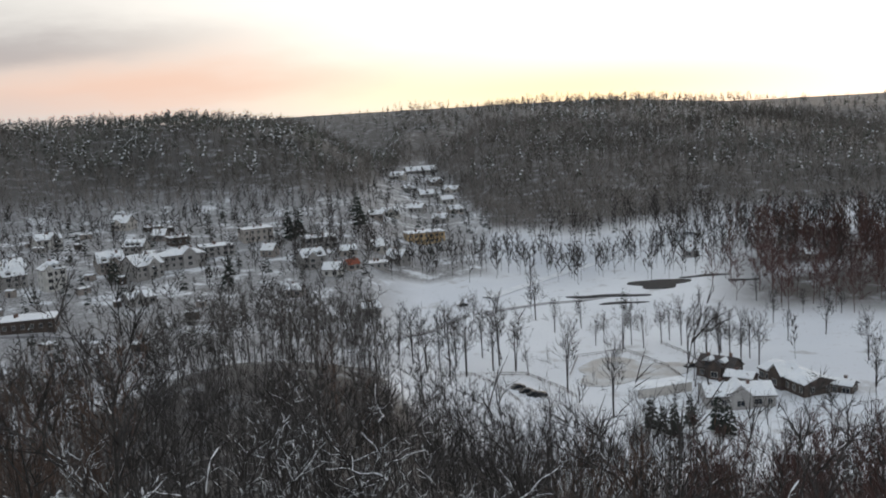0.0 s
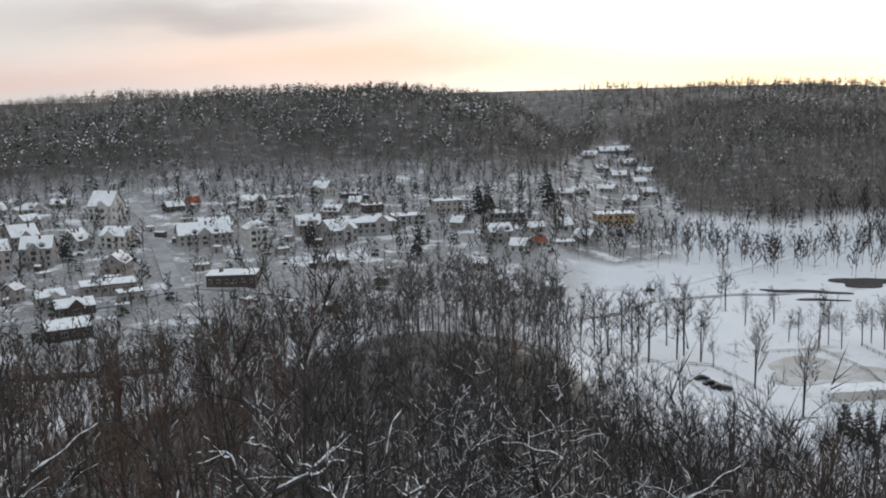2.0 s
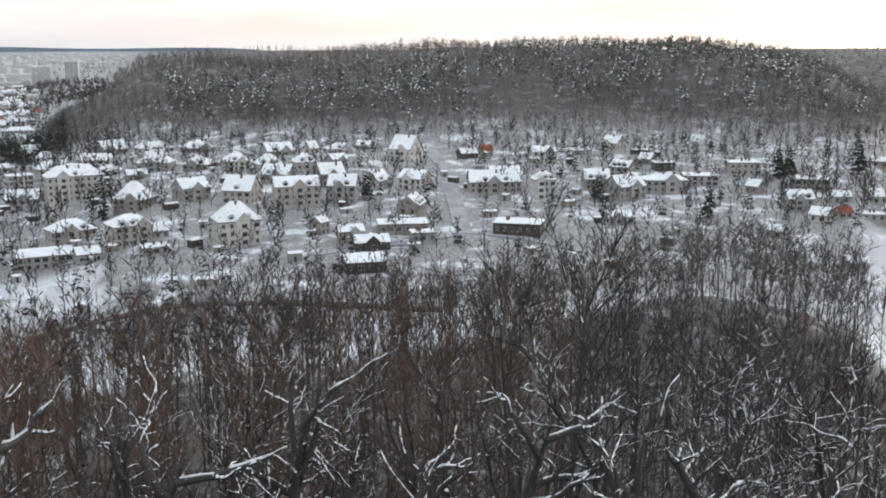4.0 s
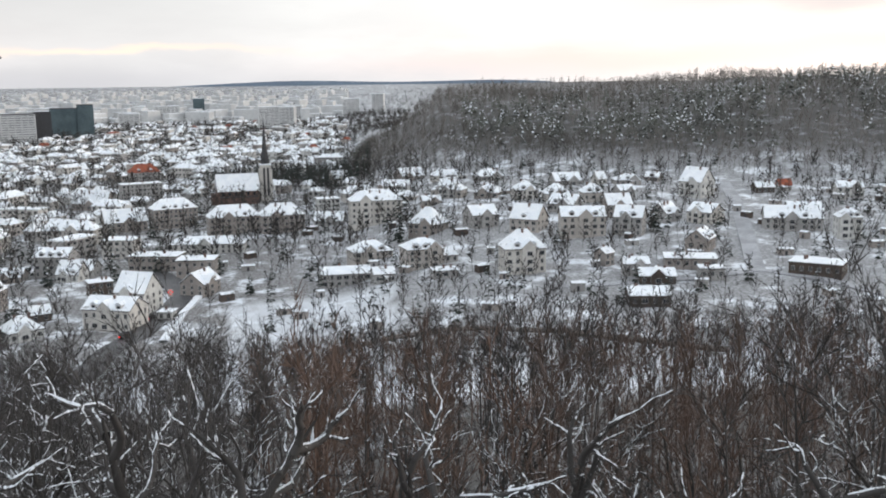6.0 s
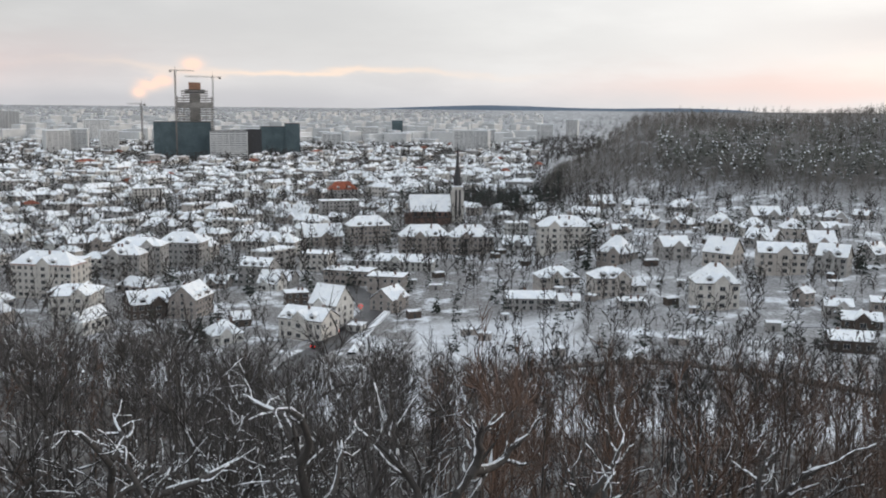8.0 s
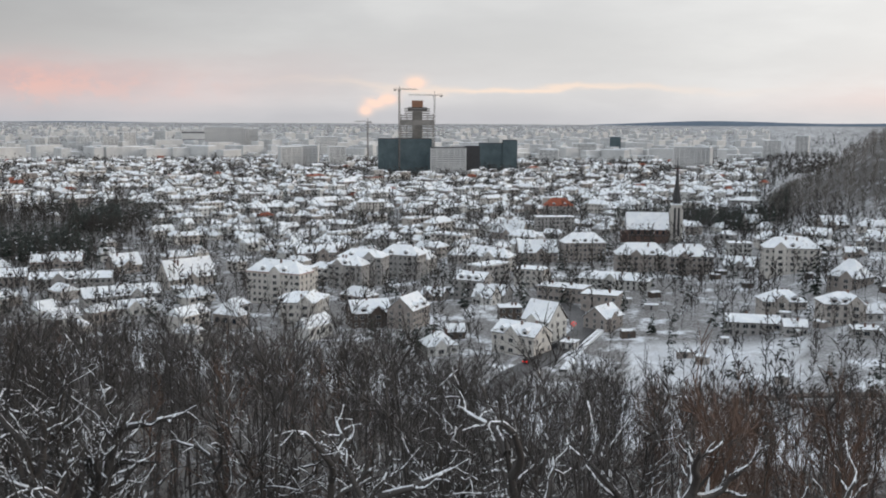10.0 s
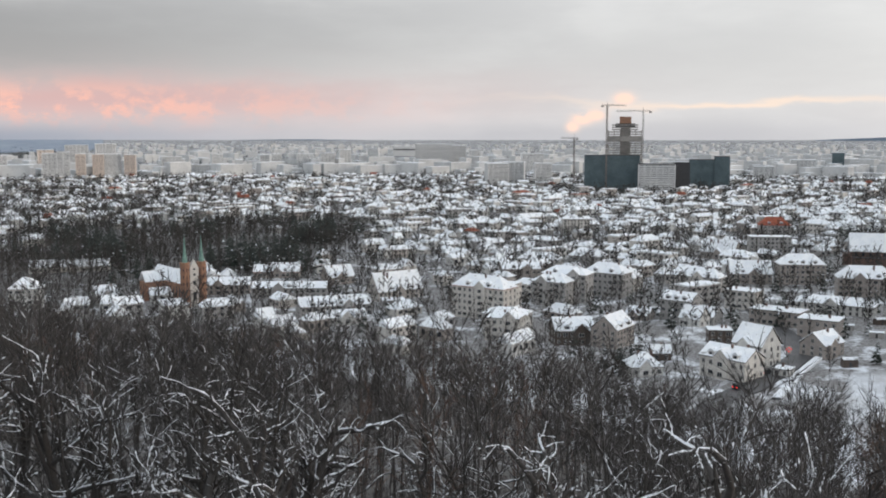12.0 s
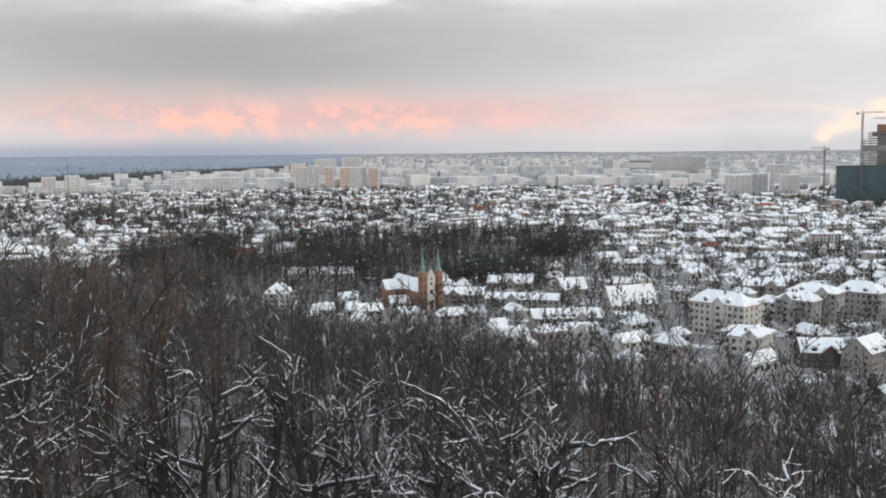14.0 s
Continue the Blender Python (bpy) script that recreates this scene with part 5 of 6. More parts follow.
def parish_church(az, r):
    ob = thing("church", place(az, r), az + 8, "pale parish church with steep snowy roof and dark spire", "church")
    part("nave", Solid().box(-36, -6, -8, 8, -3, 9).mesh("nave", CHIMNEY), ob)
    part("nave_roof", roof_solid("gable", 30, 16, 12, 0.6, 9, 0.4).mesh("nave_roof", ROOF_SNOW), ob, "steep snow-covered roof", at=pose(-21, 0, 0))
    part("porch", Solid().box(-40, -36, -5, 5, -3, 7).mesh("porch", CHIMNEY), ob)
    part("aisle", Solid().box(-35, -7, -12, -8, -3, 5).mesh("aisle", CHIMNEY), ob)
    part("aisle_roof", Solid().box(-35.3, -6.7, -12.4, -8, 5, 5.4).mesh("aisle_roof", SLATE), ob)
    t = Solid().box(-3.6, 3.6, -3.6, 3.6, -3, 27)
    part("tower", t.mesh("tower", WALLS[0]), ob)
    for x in (-3.7, 3.7):
        for y in (-3.7, 3.7):
            part("buttress", Solid().box(x - 0.7, x + 0.7, y - 0.7, y + 0.7, -3, 24).mesh("buttress", WALLS[0]), ob)
    for x in (-1.4, 1.4):
        part("louvre", Solid().box(x - 0.75, x + 0.75, -3.75, -3.55, 4, 25).mesh("louvre", SLATE), ob)
    part("gallery", Solid().box(-4.2, 4.2, -4.2, 4.2, 27, 28).mesh("gallery", ROOF_SNOW), ob)
    lan = Solid().turned(((2.9, 28), (2.9, 32), (3.2, 32.3)), 8)
    part("lantern", lan.mesh("lantern", SLATE), ob)
    sp = Solid()
    spire(sp, 0, 0, 2.9, 32, 62)
    part("spire", sp.mesh("spire", SLATE), ob, "dark needle spire")
    for k in range(6):
        part("window", Solid().box(-33 + 4.5 * k, -31.4 + 4.5 * k, -8.1, -7.95, 5.8, 8.6).mesh("window", GLASS), ob)
    return ob


parish_church(55.25, 735)


def block(az, r_true, w, d, h, turn, mat, label, name="apartment_block", category="building", rows=None, snow=True, group="tower blocks on the plain"):
    """A slab or tower of flats on the plain, windows in rows set into its front."""
    at, k = true_place(az, r_true)
    ob = thing(name, at, az + turn, label, category, group)
    ob.scale = (k, k, k)
    part("wall", Solid().box(-w / 2, w / 2, -d / 2, d / 2, -6, h).mesh("wall", mat), ob)
    s = Solid().box(-w / 2 - 0.3, w / 2 + 0.3, -d / 2 - 0.3, d / 2 + 0.3, h, h + 1.2)
    part("roof", s.mesh("roof", ROOF_SNOW if snow else SLATE), ob)
    n = max(int(h / 3), 1) if rows is None else rows
    g = Solid()
    step = h / max(n, 1)
    for i in range(n):
        g.box(-w / 2 + 1.0, w / 2 - 1.0, -d / 2 - 0.12, -d / 2 + 0.2, step * i + step * 0.44, step * i + step * 0.66)
    if n:
        part("window_band", g.mesh("window_band", GLASS), ob)["kind"] = "stuff"
    c = max(int(w / 9), 1)
    for j in range(c + 1):
        x = -w / 2 + w * j / c
        part("pilaster", Solid().box(x - 0.9, x + 0.9, -d / 2 - 0.4, -d / 2 + 0.1, -6, h).mesh("pilaster", mat), ob)
    return ob


def crane(az, r, tall, arm, turn):
    ob = thing("tower_crane", place(az, r), az + turn, "slender grey tower crane over the building site", "crane", "cranes at the office tower")
    m = Solid()
    for x in (-1, 1):
        for y in (-1, 1):
            m.box(x - 0.25, x + 0.25, y - 0.25, y + 0.25, -2, tall)
    for k in range(int(tall / 4)):
        m.box(-1, 1, -1.1, -0.9, 4 * k, 4 * k + 0.4).box(-1, 1, 0.9, 1.1, 4 * k + 2, 4 * k + 2.4)
    part("mast", m.mesh("mast", STEEL), ob)
    j = Solid().box(-arm * 0.3, arm, -0.7, 0.7, tall, tall + 0.6).box(-arm * 0.3, arm, -0.2, 0.2, tall + 1.8, tall + 2.2)
    for k in range(int(arm / 3)):
        j.box(3 * k, 3 * k + 0.3, -0.3, 0.3, tall + 0.6, tall + 1.8)
    part("jib", j.mesh("jib", STEEL), ob)
    part("counterweight", Solid().box(-arm * 0.3, -arm * 0.3 + 4, -1.2, 1.2, tall - 2.5, tall + 0.5).mesh("counterweight", CONCRETE), ob)
    part("cab", Solid().box(1, 3, -1.2, 1.2, tall - 2.6, tall).mesh("cab", PANEL), ob)
    p = Solid().turned(((0.6, tall), (0.15, tall + 8)), 4)
    part("apex", p.mesh("apex", STEEL), ob)
    return ob


def office_site():
    """The office tower under construction with its netted blocks and cranes."""
    ob = thing("office_tower", place(70.3, 1760), 70.3, "unfinished concrete office tower with a red-brown core", "tower")
    part("core", Solid().box(-9, 9, -9, 9, -4, 124).mesh("core", CONCRETE), ob)
    for k in range(29):
        w = 27 if k < 26 else 19
        part("floor_slab", Solid().box(-w - 4, w + 3, -13, 13, 4 * k + 2.4, 4 * k + 4.3).mesh("floor_slab", CONCRETE), ob)
    for x in (-29, -19, -7, 7, 18, 28):
        part("column", Solid().box(x - 0.7, x + 0.7, -12.5, -11.2, -4, 106).mesh("column", CONCRETE), ob)
    part("safety_net", Solid().box(-31.4, 30.4, -13.5, 13.5, 86, 96).mesh("safety_net", CONCRETE), ob)
    part("core_top", Solid().box(-10, 10, -10, 10, 118, 130).mesh("core_top", BRICK), ob, "red-brown formwork of the core")
    part("top_deck", Solid().box(-17, 17, -12, 12, 112, 118).mesh("top_deck", SLATE), ob)
    for w, h, az, r, mat, rows, label in ((93, 62, 71.05, 1740, NET, 0, "dark green netted office block under construction"), (60, 48, 68.5, 1700, PANEL, 13, "pale grey panelled office block"), (24, 50, 67.1, 1720, SLATE, 0, "dark glazed office block beside the tower"), (52, 52, 65.9, 1900, NET, 0, "dark blue glazed office block"), (26, 58, 64.9, 1900, NET, 0, "slim dark blue glazed office block")):
        block(az, r, w, 30, h, 4, mat, label, "office_block", "office building", rows=rows, snow=False, group="office blocks round the tower")
    crane(71.35, 1720, 148, 34, 20)
    crane(69.3, 1720, 138, 46, 175)
    crane(73.2, 1850, 92, 26, 160)


office_site()
block(58.8, 3300, 34, 20, 50, 0, NET, "dark tower block far across the city", rows=0)
block(54.95, 2000, 40, 18, 46, 10, PANEL, "pale tower block beyond the church")
block(53.9, 2060, 36, 18, 44, -20, PANEL, "pale tower block beyond the church")
block(77.7, 1900, 42, 20, 44, 20, PANEL, "grey-green block of flats")
block(76.6, 1920, 36, 20, 46, -10, PANEL, "pale block of flats with a dark edge")
block(75.0, 2000, 34, 18, 42, 12, PANEL, "pale block of flats")
block(75.6, 2500, 55, 20, 55, 8, PANEL, "wide pale block of flats")
block(81.4, 3200, 120, 22, 75, 0, PANEL, "very tall white slab of flats")
block(80.2, 3300, 80, 22, 70, 0, PANEL, "tall white slab of flats")
block(82.3, 4200, 210, 60, 62, 0, PANEL, "pale arena with a flat snowy roof", "arena", rows=2)
block(83.3, 2500, 190, 40, 18, 0, CONCRETE, "long dark hall with a flat roof", "hall")
for a, r, w, h, mat in ((102.8, 2350, 30, 48, PANEL), (102.1, 2350, 26, 50, PANEL), (101.2, 2380, 20, 46, ORANGE_PANEL), (100.3, 2400, 24, 45, ORANGE_PANEL), (99.6, 2420, 40, 45, PANEL), (98.6, 2400, 24, 44, ORANGE_PANEL),
                        (103.0, 2900, 40, 62, ORANGE_PANEL), (101.4, 2900, 60, 75, PANEL), (99.9, 2950, 55, 78, PANEL), (105.2, 2800, 24, 50, PANEL), (116.6, 2300, 28, 36, PANEL), (115.4, 2300, 28, 38, PANEL)):
    block(a, r, w, 18, h * (1.25 if r < 2500 else 1.0), random.Random(int(a * 10)).uniform(-12, 12), mat, "peach-coloured panel-built tower block" if mat is ORANGE_PANEL else "pale grey panel-built tower block")
block(108.2, 2400, 170, 16, 36, 14, PANEL, "very long wave-like slab of flats")
for a, r, w, h in ((93.9, 2800, 30, 50), (90.5, 2900, 26, 48), (91.2, 2900, 26, 46), (96.4, 3000, 60, 40), (94.9, 2600, 70, 26), (86.6, 3000, 34, 60), (87.6, 2900, 40, 50), (88.9, 3200, 50, 45), (84.9, 3600, 40, 60), (79.0, 3400, 40, 55), (60.6, 2600, 60, 40), (62.6, 2300, 44, 30), (48.6, 2600, 30, 44), (50.2, 2500, 40, 40), (53.5, 2700, 50, 34)):
    block(a, r, w, 18, h, random.Random(int(a * 10)).uniform(-20, 20), PANEL, "pale block of flats in the distance")


def radio_mast(az, r, tall):
    ob = thing("radio_mast", place(az, r), 0, "thin dark lattice mast above the houses", "mast")
    part("pole", Solid().turned(((0.9, -2), (0.5, tall * 0.6), (0.12, tall)), 6).mesh("pole", STEEL), ob)
    for k in (0.3, 0.5, 0.7):
        part("platform", Solid().turned(((1.3, tall * k), (1.3, tall * k + 0.4)), 8).mesh("platform", STEEL), ob)


radio_mast(115.6, 1250, 92)
radio_mast(112.3, 1150, 58)

# ---- the town on the plain: many small houses ----


def town():
    rg = random.Random(21)
    vs, fs, ms, o = [], [], [], 0
    mats = [TOWN_SNOW, *WALLS, PANEL, RED_TILE, GLASS]
    near = []

    def add(x, y, z, w, d, h, rise, ang, wall, flat, roof=0):
        nonlocal o
        c, s = math.cos(ang), math.sin(ang)

        def at(px, py, pz):
            return (x + px * c - py * s, y + px * s + py * c, z + pz)
        a, b = w / 2, d / 2
        base = [at(px, py, pz) for pz in (-3, h) for px, py in ((-a, -b), (a, -b), (a, b), (-a, b))]
        A, B = a + 0.4, b + 0.4
        if flat:
            rf = [at(px, py, pz) for pz in (h, h + 0.8) for px, py in ((-A, -B), (A, -B), (A, B), (-A, B))]
            rfaces = [(4, 5, 6, 7), (0, 1, 5, 4), (1, 2, 6, 5), (2, 3, 7, 6), (3, 0, 4, 7)]
        else:
            k = A if rg.random() < 0.5 else A * 0.5
            rf = [at(px, py, h - 0.1) for px, py in ((-A, -B), (A, -B), (A, B), (-A, B))] + [at(-k, 0, h + rise), at(k, 0, h + rise)]
            rfaces = [(0, 1, 5, 4), (2, 3, 4, 5), (1, 2, 5), (3, 0, 4), (3, 2, 1, 0)]
        pts = base + rf
        faces = [(0, 1, 5, 4), (1, 2, 6, 5), (2, 3, 7, 6), (3, 0, 4, 7)] + [tuple(i + 8 for i in f) for f in rfaces]
        m = [wall] * 4 + [roof] * len(rfaces)
        # window bands, one quad a storey and side
        n = max(int(h / 3), 1) if x * x + y * y < 1500 ** 2 else 0
        for i in range(n):
            z0, z1 = h / n * (i + 0.35), h / n * (i + 0.75)
            for sx in (-1, 1):
                cols = max(int(w / 4), 2)
                for q in range(cols):
                    x0 = -a + w * (q + 0.28) / cols
                    x1 = -a + w * (q + 0.72) / cols
                    p = len(pts)
                    pts += [at(x0, sx * (b + 0.05), z0), at(x1, sx * (b + 0.05), z0), at(x1, sx * (b + 0.05), z1), at(x0, sx * (b + 0.05), z1)]
                    faces.append((p, p + 1, p + 2, p + 3) if sx < 0 else (p + 3, p + 2, p + 1, p))
                    m.append(len(mats) - 1)
        vs.extend(pts)
        fs.extend(tuple(i + o for i in f) for f in faces)
        ms.extend(m)
        o += len(pts)

    taken = [(b.location.x, b.location.y) for b in scene.objects if b.parent is None and b.get("category") in ("house", "school", "building", "church", "cathedral", "office building", "tower")]
    grid = {}
    for x, y in taken:
        grid.setdefault((int(x // 30), int(y // 30)), []).append((x, y))

    def free(x, y, gap):
        i, j = int(x // 30), int(y // 30)
        return all((x - p) ** 2 + (y - q) ** 2 > gap * gap for u in (-1, 0, 1) for v in (-1, 0, 1) for p, q in grid.get((i + u, j + v), ()))

    for r0, r1, gap in ((400, 950, 23), (950, 1500, 23), (1500, 2400, 30), (2400, 4300, 46)):
        for az, r, x, y in scatter(rg, 46, 124, r0, r1, gap, lambda a, r, x, y: (0.9 if noise.noise((x / 110, y / 110, 8)) < 0.08 else 0.3) if woods(x, y) < 0.2 and r > by_azimuth(a, REACH) + 70 else 0.0):
            if by_azimuth(az, CREST_Z) > 20 and r > by_azimuth(az, FOOT) - 20 or not free(x, y, 24):
                continue
            if az < 63 and r < 560 or 50 < az < 61 and 560 < r < 740:
                continue
            k = far_scale(r)
            if az > 100 and r / k > float(np.interp(az, (100, 106, 118.7, 125), (6000, 4600, 2700, 2600))):
                continue
            ang = radians(25 + 40 * noise.noise((x / 260, y / 260, 0)) + rg.choice((0, 90)))
            big = rg.random() < (0.10 if r < 950 else 0.13)
            if r > 2400:
                w, d, h = (rg.uniform(30, 90) * k, 16 * k * 1.3, rg.uniform(12, 36) * k) if rg.random() < 0.55 else (rg.uniform(16, 34) * k, 22 * k, rg.uniform(6, 14) * k)
                add(x, y, height(x, y), w, d, h, 3 * k, ang, 8, True)
            else:
                w, d, h = (rg.uniform(16, 30), 11, rg.uniform(7, 12)) if big else (rg.uniform(8, 18), rg.uniform(7, 11), rg.uniform(3, 7.5))
                add(x, y, height(x, y), w, d, h, rg.uniform(2.5, 4.5), ang, rg.choice((1, 1, 2, 2, 3, 4, 7, 4, 1)), big and rg.random() < 0.6, 9 if rg.random() < 0.012 else 0)
    me = mesh_from("town", vs, fs, mats, ms)
    tagged(new("town_houses", me), "hundreds of snowy-roofed houses spread over the plain", "houses", kind="stuff")


# villas below the opposite hill
house(40.25, 384, 16.3, 13.0, 9.5, 6.9, 14, 0, "hip", label="large cream villa with a steep snow-covered hipped roof", dormers=2, group="villas below the opposite hill")
house(48.96, 546, 28.6, 13.0, 13.1, 5.2, 10, 0, "hip", group="villas below the opposite hill")
house(45.79, 476, 15.4, 13.0, 5.1, 7.7, -30, 2, "hip", group="villas below the opposite hill")
house(42.70, 478, 13.9, 12.7, 5.9, 4.4, 25, 1, "gable", dormers=1, group="villas below the opposite hill")
house(39.83, 460, 14.1, 12.8, 5.7, 6.7, -25, 6, "gable", dormers=1, group="villas below the opposite hill")
house(36.74, 444, 20.0, 13.0, 8.6, 4.0, 8, 6, "gable", dormers=3, group="villas below the opposite hill")
house(33.94, 444, 12.7, 10.6, 7.9, 4.9, -12, 1, "gable", dormers=2, group="villas below the opposite hill")
house(40.11, 548, 12.3, 10.9, 4.9, 5.0, 20, 0, "hip", group="villas below the opposite hill")
house(42.17, 564, 14.4, 12.7, 2.6, 4.5, -20, 2, "hip", group="villas below the opposite hill")
house(42.21, 638, 18.3, 13.0, 2.6, 4.5, 15, 1, "hip", group="villas below the opposite hill")
house(44.59, 656, 22.9, 13.0, 2.8, 3.7, 10, 0, "hip", group="villas below the opposite hill")
house(46.89, 700, 18.3, 13.0, 3.7, 5.7, 30, 2, "gable", group="villas below the opposite hill")
house(44.55, 576, 18.3, 13.0, 4.1, 5.6, -15, 6, "hip", group="villas below the opposite hill")
house(38.27, 534, 13.2, 11.3, 3.8, 5.2, 15, 0, "hip", group="villas below the opposite hill")
house(37.74, 588, 16.2, 13.0, 2.6, 4.7, 20, 1, "gable", group="villas below the opposite hill")
house(36.19, 524, 11.4, 9.7, 4.6, 4.6, 15, 6, "hip", group="villas below the opposite hill")
house(37.67, 502, 14.8, 13.0, 3.6, 4.7, -25, 1, "gable", group="villas below the opposite hill")
house(34.74, 486, 12.4, 11.0, 5.2, 5.2, 20, 2, "gable", dormers=1, group="villas below the opposite hill")
house(34.33, 530, 9.1, 8.4, 4.7, 2.8, 30, 1, "gable", group="villas below the opposite hill")
house(35.77, 584, 6.6, 6.2, 2.6, 4.3, 40, 0, "gable", group="villas below the opposite hill")
house(34.20, 584, 15.0, 12.4, 2.6, 3.1, 10, 1, "hip", group="villas below the opposite hill")
house(32.67, 598, 9.0, 7.9, 2.6, 2.9, -20, 2, "gable", group="villas below the opposite hill")
house(31.99, 474, 11.3, 8.8, 3.7, 5.1, 60, 1, "gable", group="villas below the opposite hill")
house(29.69, 474, 12.9, 12.0, 5.0, 3.9, -30, 0, "gable", dormers=1, group="villas below the opposite hill")
house(29.94, 420, 13.3, 9.5, 4.5, 4.2, 75, 2, "gable", group="villas below the opposite hill")
house(30.49, 392, 20.0, 13.0, 3.5, 0.5, 5, 2, "flat", group="villas below the opposite hill")
house(33.61, 374, 9.6, 7.9, 4.6, 2.2, 10, 1, "gable", group="villas below the opposite hill")
house(30.23, 544, 13.9, 13.0, 7.7, 7.6, -35, 3, "gable", dormers=1, group="villas below the opposite hill")
house(46.24, 408, 15.6, 13.0, 7.9, 3.9, 18, 6, "hip", group="villas below the opposite hill")
house(49.32, 442, 18.0, 13.0, 4.7, 4.3, 18, 6, "hip", group="villas below the opposite hill")
house(50.83, 406, 20.7, 13.0, 5.0, 2.2, 5, 1, "gable", group="villas below the opposite hill")
house(48.57, 392, 8.7, 7.3, 3.5, 2.3, 12, 1, "gable", group="villas below the opposite hill")
house(51.61, 592, 17.3, 13.0, 2.6, 5.0, -10, 1, "gable", group="villas below the opposite hill")
house(51.04, 846, 14.7, 13.0, 4.5, 7.0, 30, 0, "gable", group="villas below the opposite hill")
house(51.56, 970, 25.7, 13.0, 2.6, 7.5, -15, 1, "hip", group="villas below the opposite hill")
house(49.81, 686, 24.9, 13.0, 2.9, 5.1, 15, 0, "hip", group="villas below the opposite hill")
house(51.73, 652, 14.7, 12.1, 9.2, 0.5, 10, 3, "flat", group="villas below the opposite hill")
house(45.64, 556, 10.7, 8.9, 3.0, 2.6, 10, 2, "gable", group="villas below the opposite hill")
house(35.41, 388, 5.5, 6.0, 4.8, 2.2, 50, 2, "gable", group="villas below the opposite hill")
house(29.30, 374, 9.0, 7.4, 4.0, 0.5, 10, 1, "flat", group="villas below the opposite hill")
house(32.40, 366, 13.2, 10.7, 2.6, 2.2, 8, 4, "gable", group="villas below the opposite hill")
# houses along the forest edge
house(22.14, 454, 10.0, 8.6, 9.0, 3.8, 15, 3, "hip", group="houses along the forest edge")
house(25.04, 468, 24.9, 13.0, 4.9, 5.1, 8, 1, "gable", group="houses along the forest edge")
house(23.53, 390, 18.9, 13.0, 4.5, 0.5, -10, 4, "flat", label="long low dark building with a flat snowy roof", group="houses along the forest edge")
house(22.26, 558, 11.5, 10.2, 5.4, 2.5, 20, 1, "gable", group="houses along the forest edge")
house(25.54, 574, 6.8, 6.0, 2.6, 3.4, 20, 2, "gable", roof=RED_TILE, bare=1.0, label="small brown house with a bare red tiled roof", group="houses along the forest edge")
house(26.64, 564, 10.0, 8.9, 2.6, 2.6, 20, 4, "gable", group="houses along the forest edge")
house(44.48, 630, 8.6, 7.4, 3.7, 5.4, 15, 2, "hip", group="houses along the forest edge")
house(44.57, 572, 10.1, 9.0, 5.0, 5.6, -20, 1, "gable", group="houses along the forest edge")
house(44.63, 408, 6.4, 6.0, 2.6, 2.9, 25, 1, "gable", group="houses along the forest edge")
house(44.90, 382, 9.7, 8.0, 2.6, 0.5, 10, 1, "flat", group="houses along the forest edge")
house(32.86, 336, 13.9, 11.4, 3.5, 2.2, 10, 4, "gable", group="houses along the forest edge")
house(18.10, 608, 11.0, 10.3, 3.9, 4.4, -35, 0, "gable", group="houses along the forest edge")
house(22.23, 558, 13.4, 11.5, 4.9, 2.6, 15, 3, "gable", group="houses along the forest edge")
house(17.56, 512, 10.2, 9.3, 5.0, 3.2, -25, 1, "gable", group="houses along the forest edge")
house(17.41, 464, 14.7, 13.0, 5.2, 4.9, 35, 1, "gable", dormers=1, group="houses along the forest edge")
house(19.08, 480, 12.0, 9.9, 4.7, 4.6, 10, 2, "gable", group="houses along the forest edge")
house(15.20, 480, 20.0, 13.0, 5.6, 2.5, 12, 1, "hip", group="houses along the forest edge")
house(13.21, 498, 16.1, 13.0, 4.8, 0.5, 10, 1, "flat", group="houses along the forest edge")
house(10.91, 528, 15.8, 13.0, 6.5, 0.5, 15, 6, "flat", group="houses along the forest edge")
house(10.17, 486, 7.0, 6.5, 2.6, 3.1, -30, 2, "gable", group="houses along the forest edge")
house(7.85, 454, 11.2, 9.9, 5.1, 3.6, 20, 1, "gable", group="houses along the forest edge")
house(6.59, 436, 7.7, 6.9, 2.6, 3.1, -20, 3, "gable", group="houses along the forest edge")
house(7.30, 496, 16.1, 13.0, 5.4, 0.5, 10, 1, "flat", group="houses along the forest edge")
house(15.27, 534, 10.6, 9.1, 4.1, 0.5, 15, 4, "flat", group="houses along the forest edge")
house(2.73, 480, 9.9, 9.3, 2.6, 4.1, -35, 1, "gable", group="houses along the forest edge")
house(3.90, 490, 7.6, 7.1, 2.6, 3.6, 35, 0, "gable", group="houses along the forest edge")
house(3.96, 454, 9.3, 7.7, 2.6, 0.5, 10, 1, "flat", group="houses along the forest edge")
house(5.68, 472, 8.0, 6.9, 2.6, 2.4, 15, 6, "gable", group="houses along the forest edge")
house(16.20, 552, 7.3, 6.7, 2.6, 3.3, -25, 2, "gable", group="houses along the forest edge")
house(16.58, 588, 10.4, 8.5, 2.6, 0.5, 10, 4, "flat", group="houses along the forest edge")
house(24.45, 488, 15.5, 13.0, 4.7, 3.6, 12, 1, "gable", group="houses along the forest edge")
house(5.46, 444, 5.5, 6.0, 2.6, 2.2, 25, 2, "gable", roof=RED_TILE, bare=1.0, group="houses along the forest edge")
house(17.72, 414, 11.3, 10.0, 2.6, 2.2, 20, 1, "gable", group="houses along the forest edge")
house(8.88, 406, 6.6, 6.0, 2.6, 2.2, -20, 2, "gable", group="houses along the forest edge")
house(4.61, 370, 7.1, 6.3, 2.6, 2.2, 20, 1, "gable", group="houses along the forest edge")
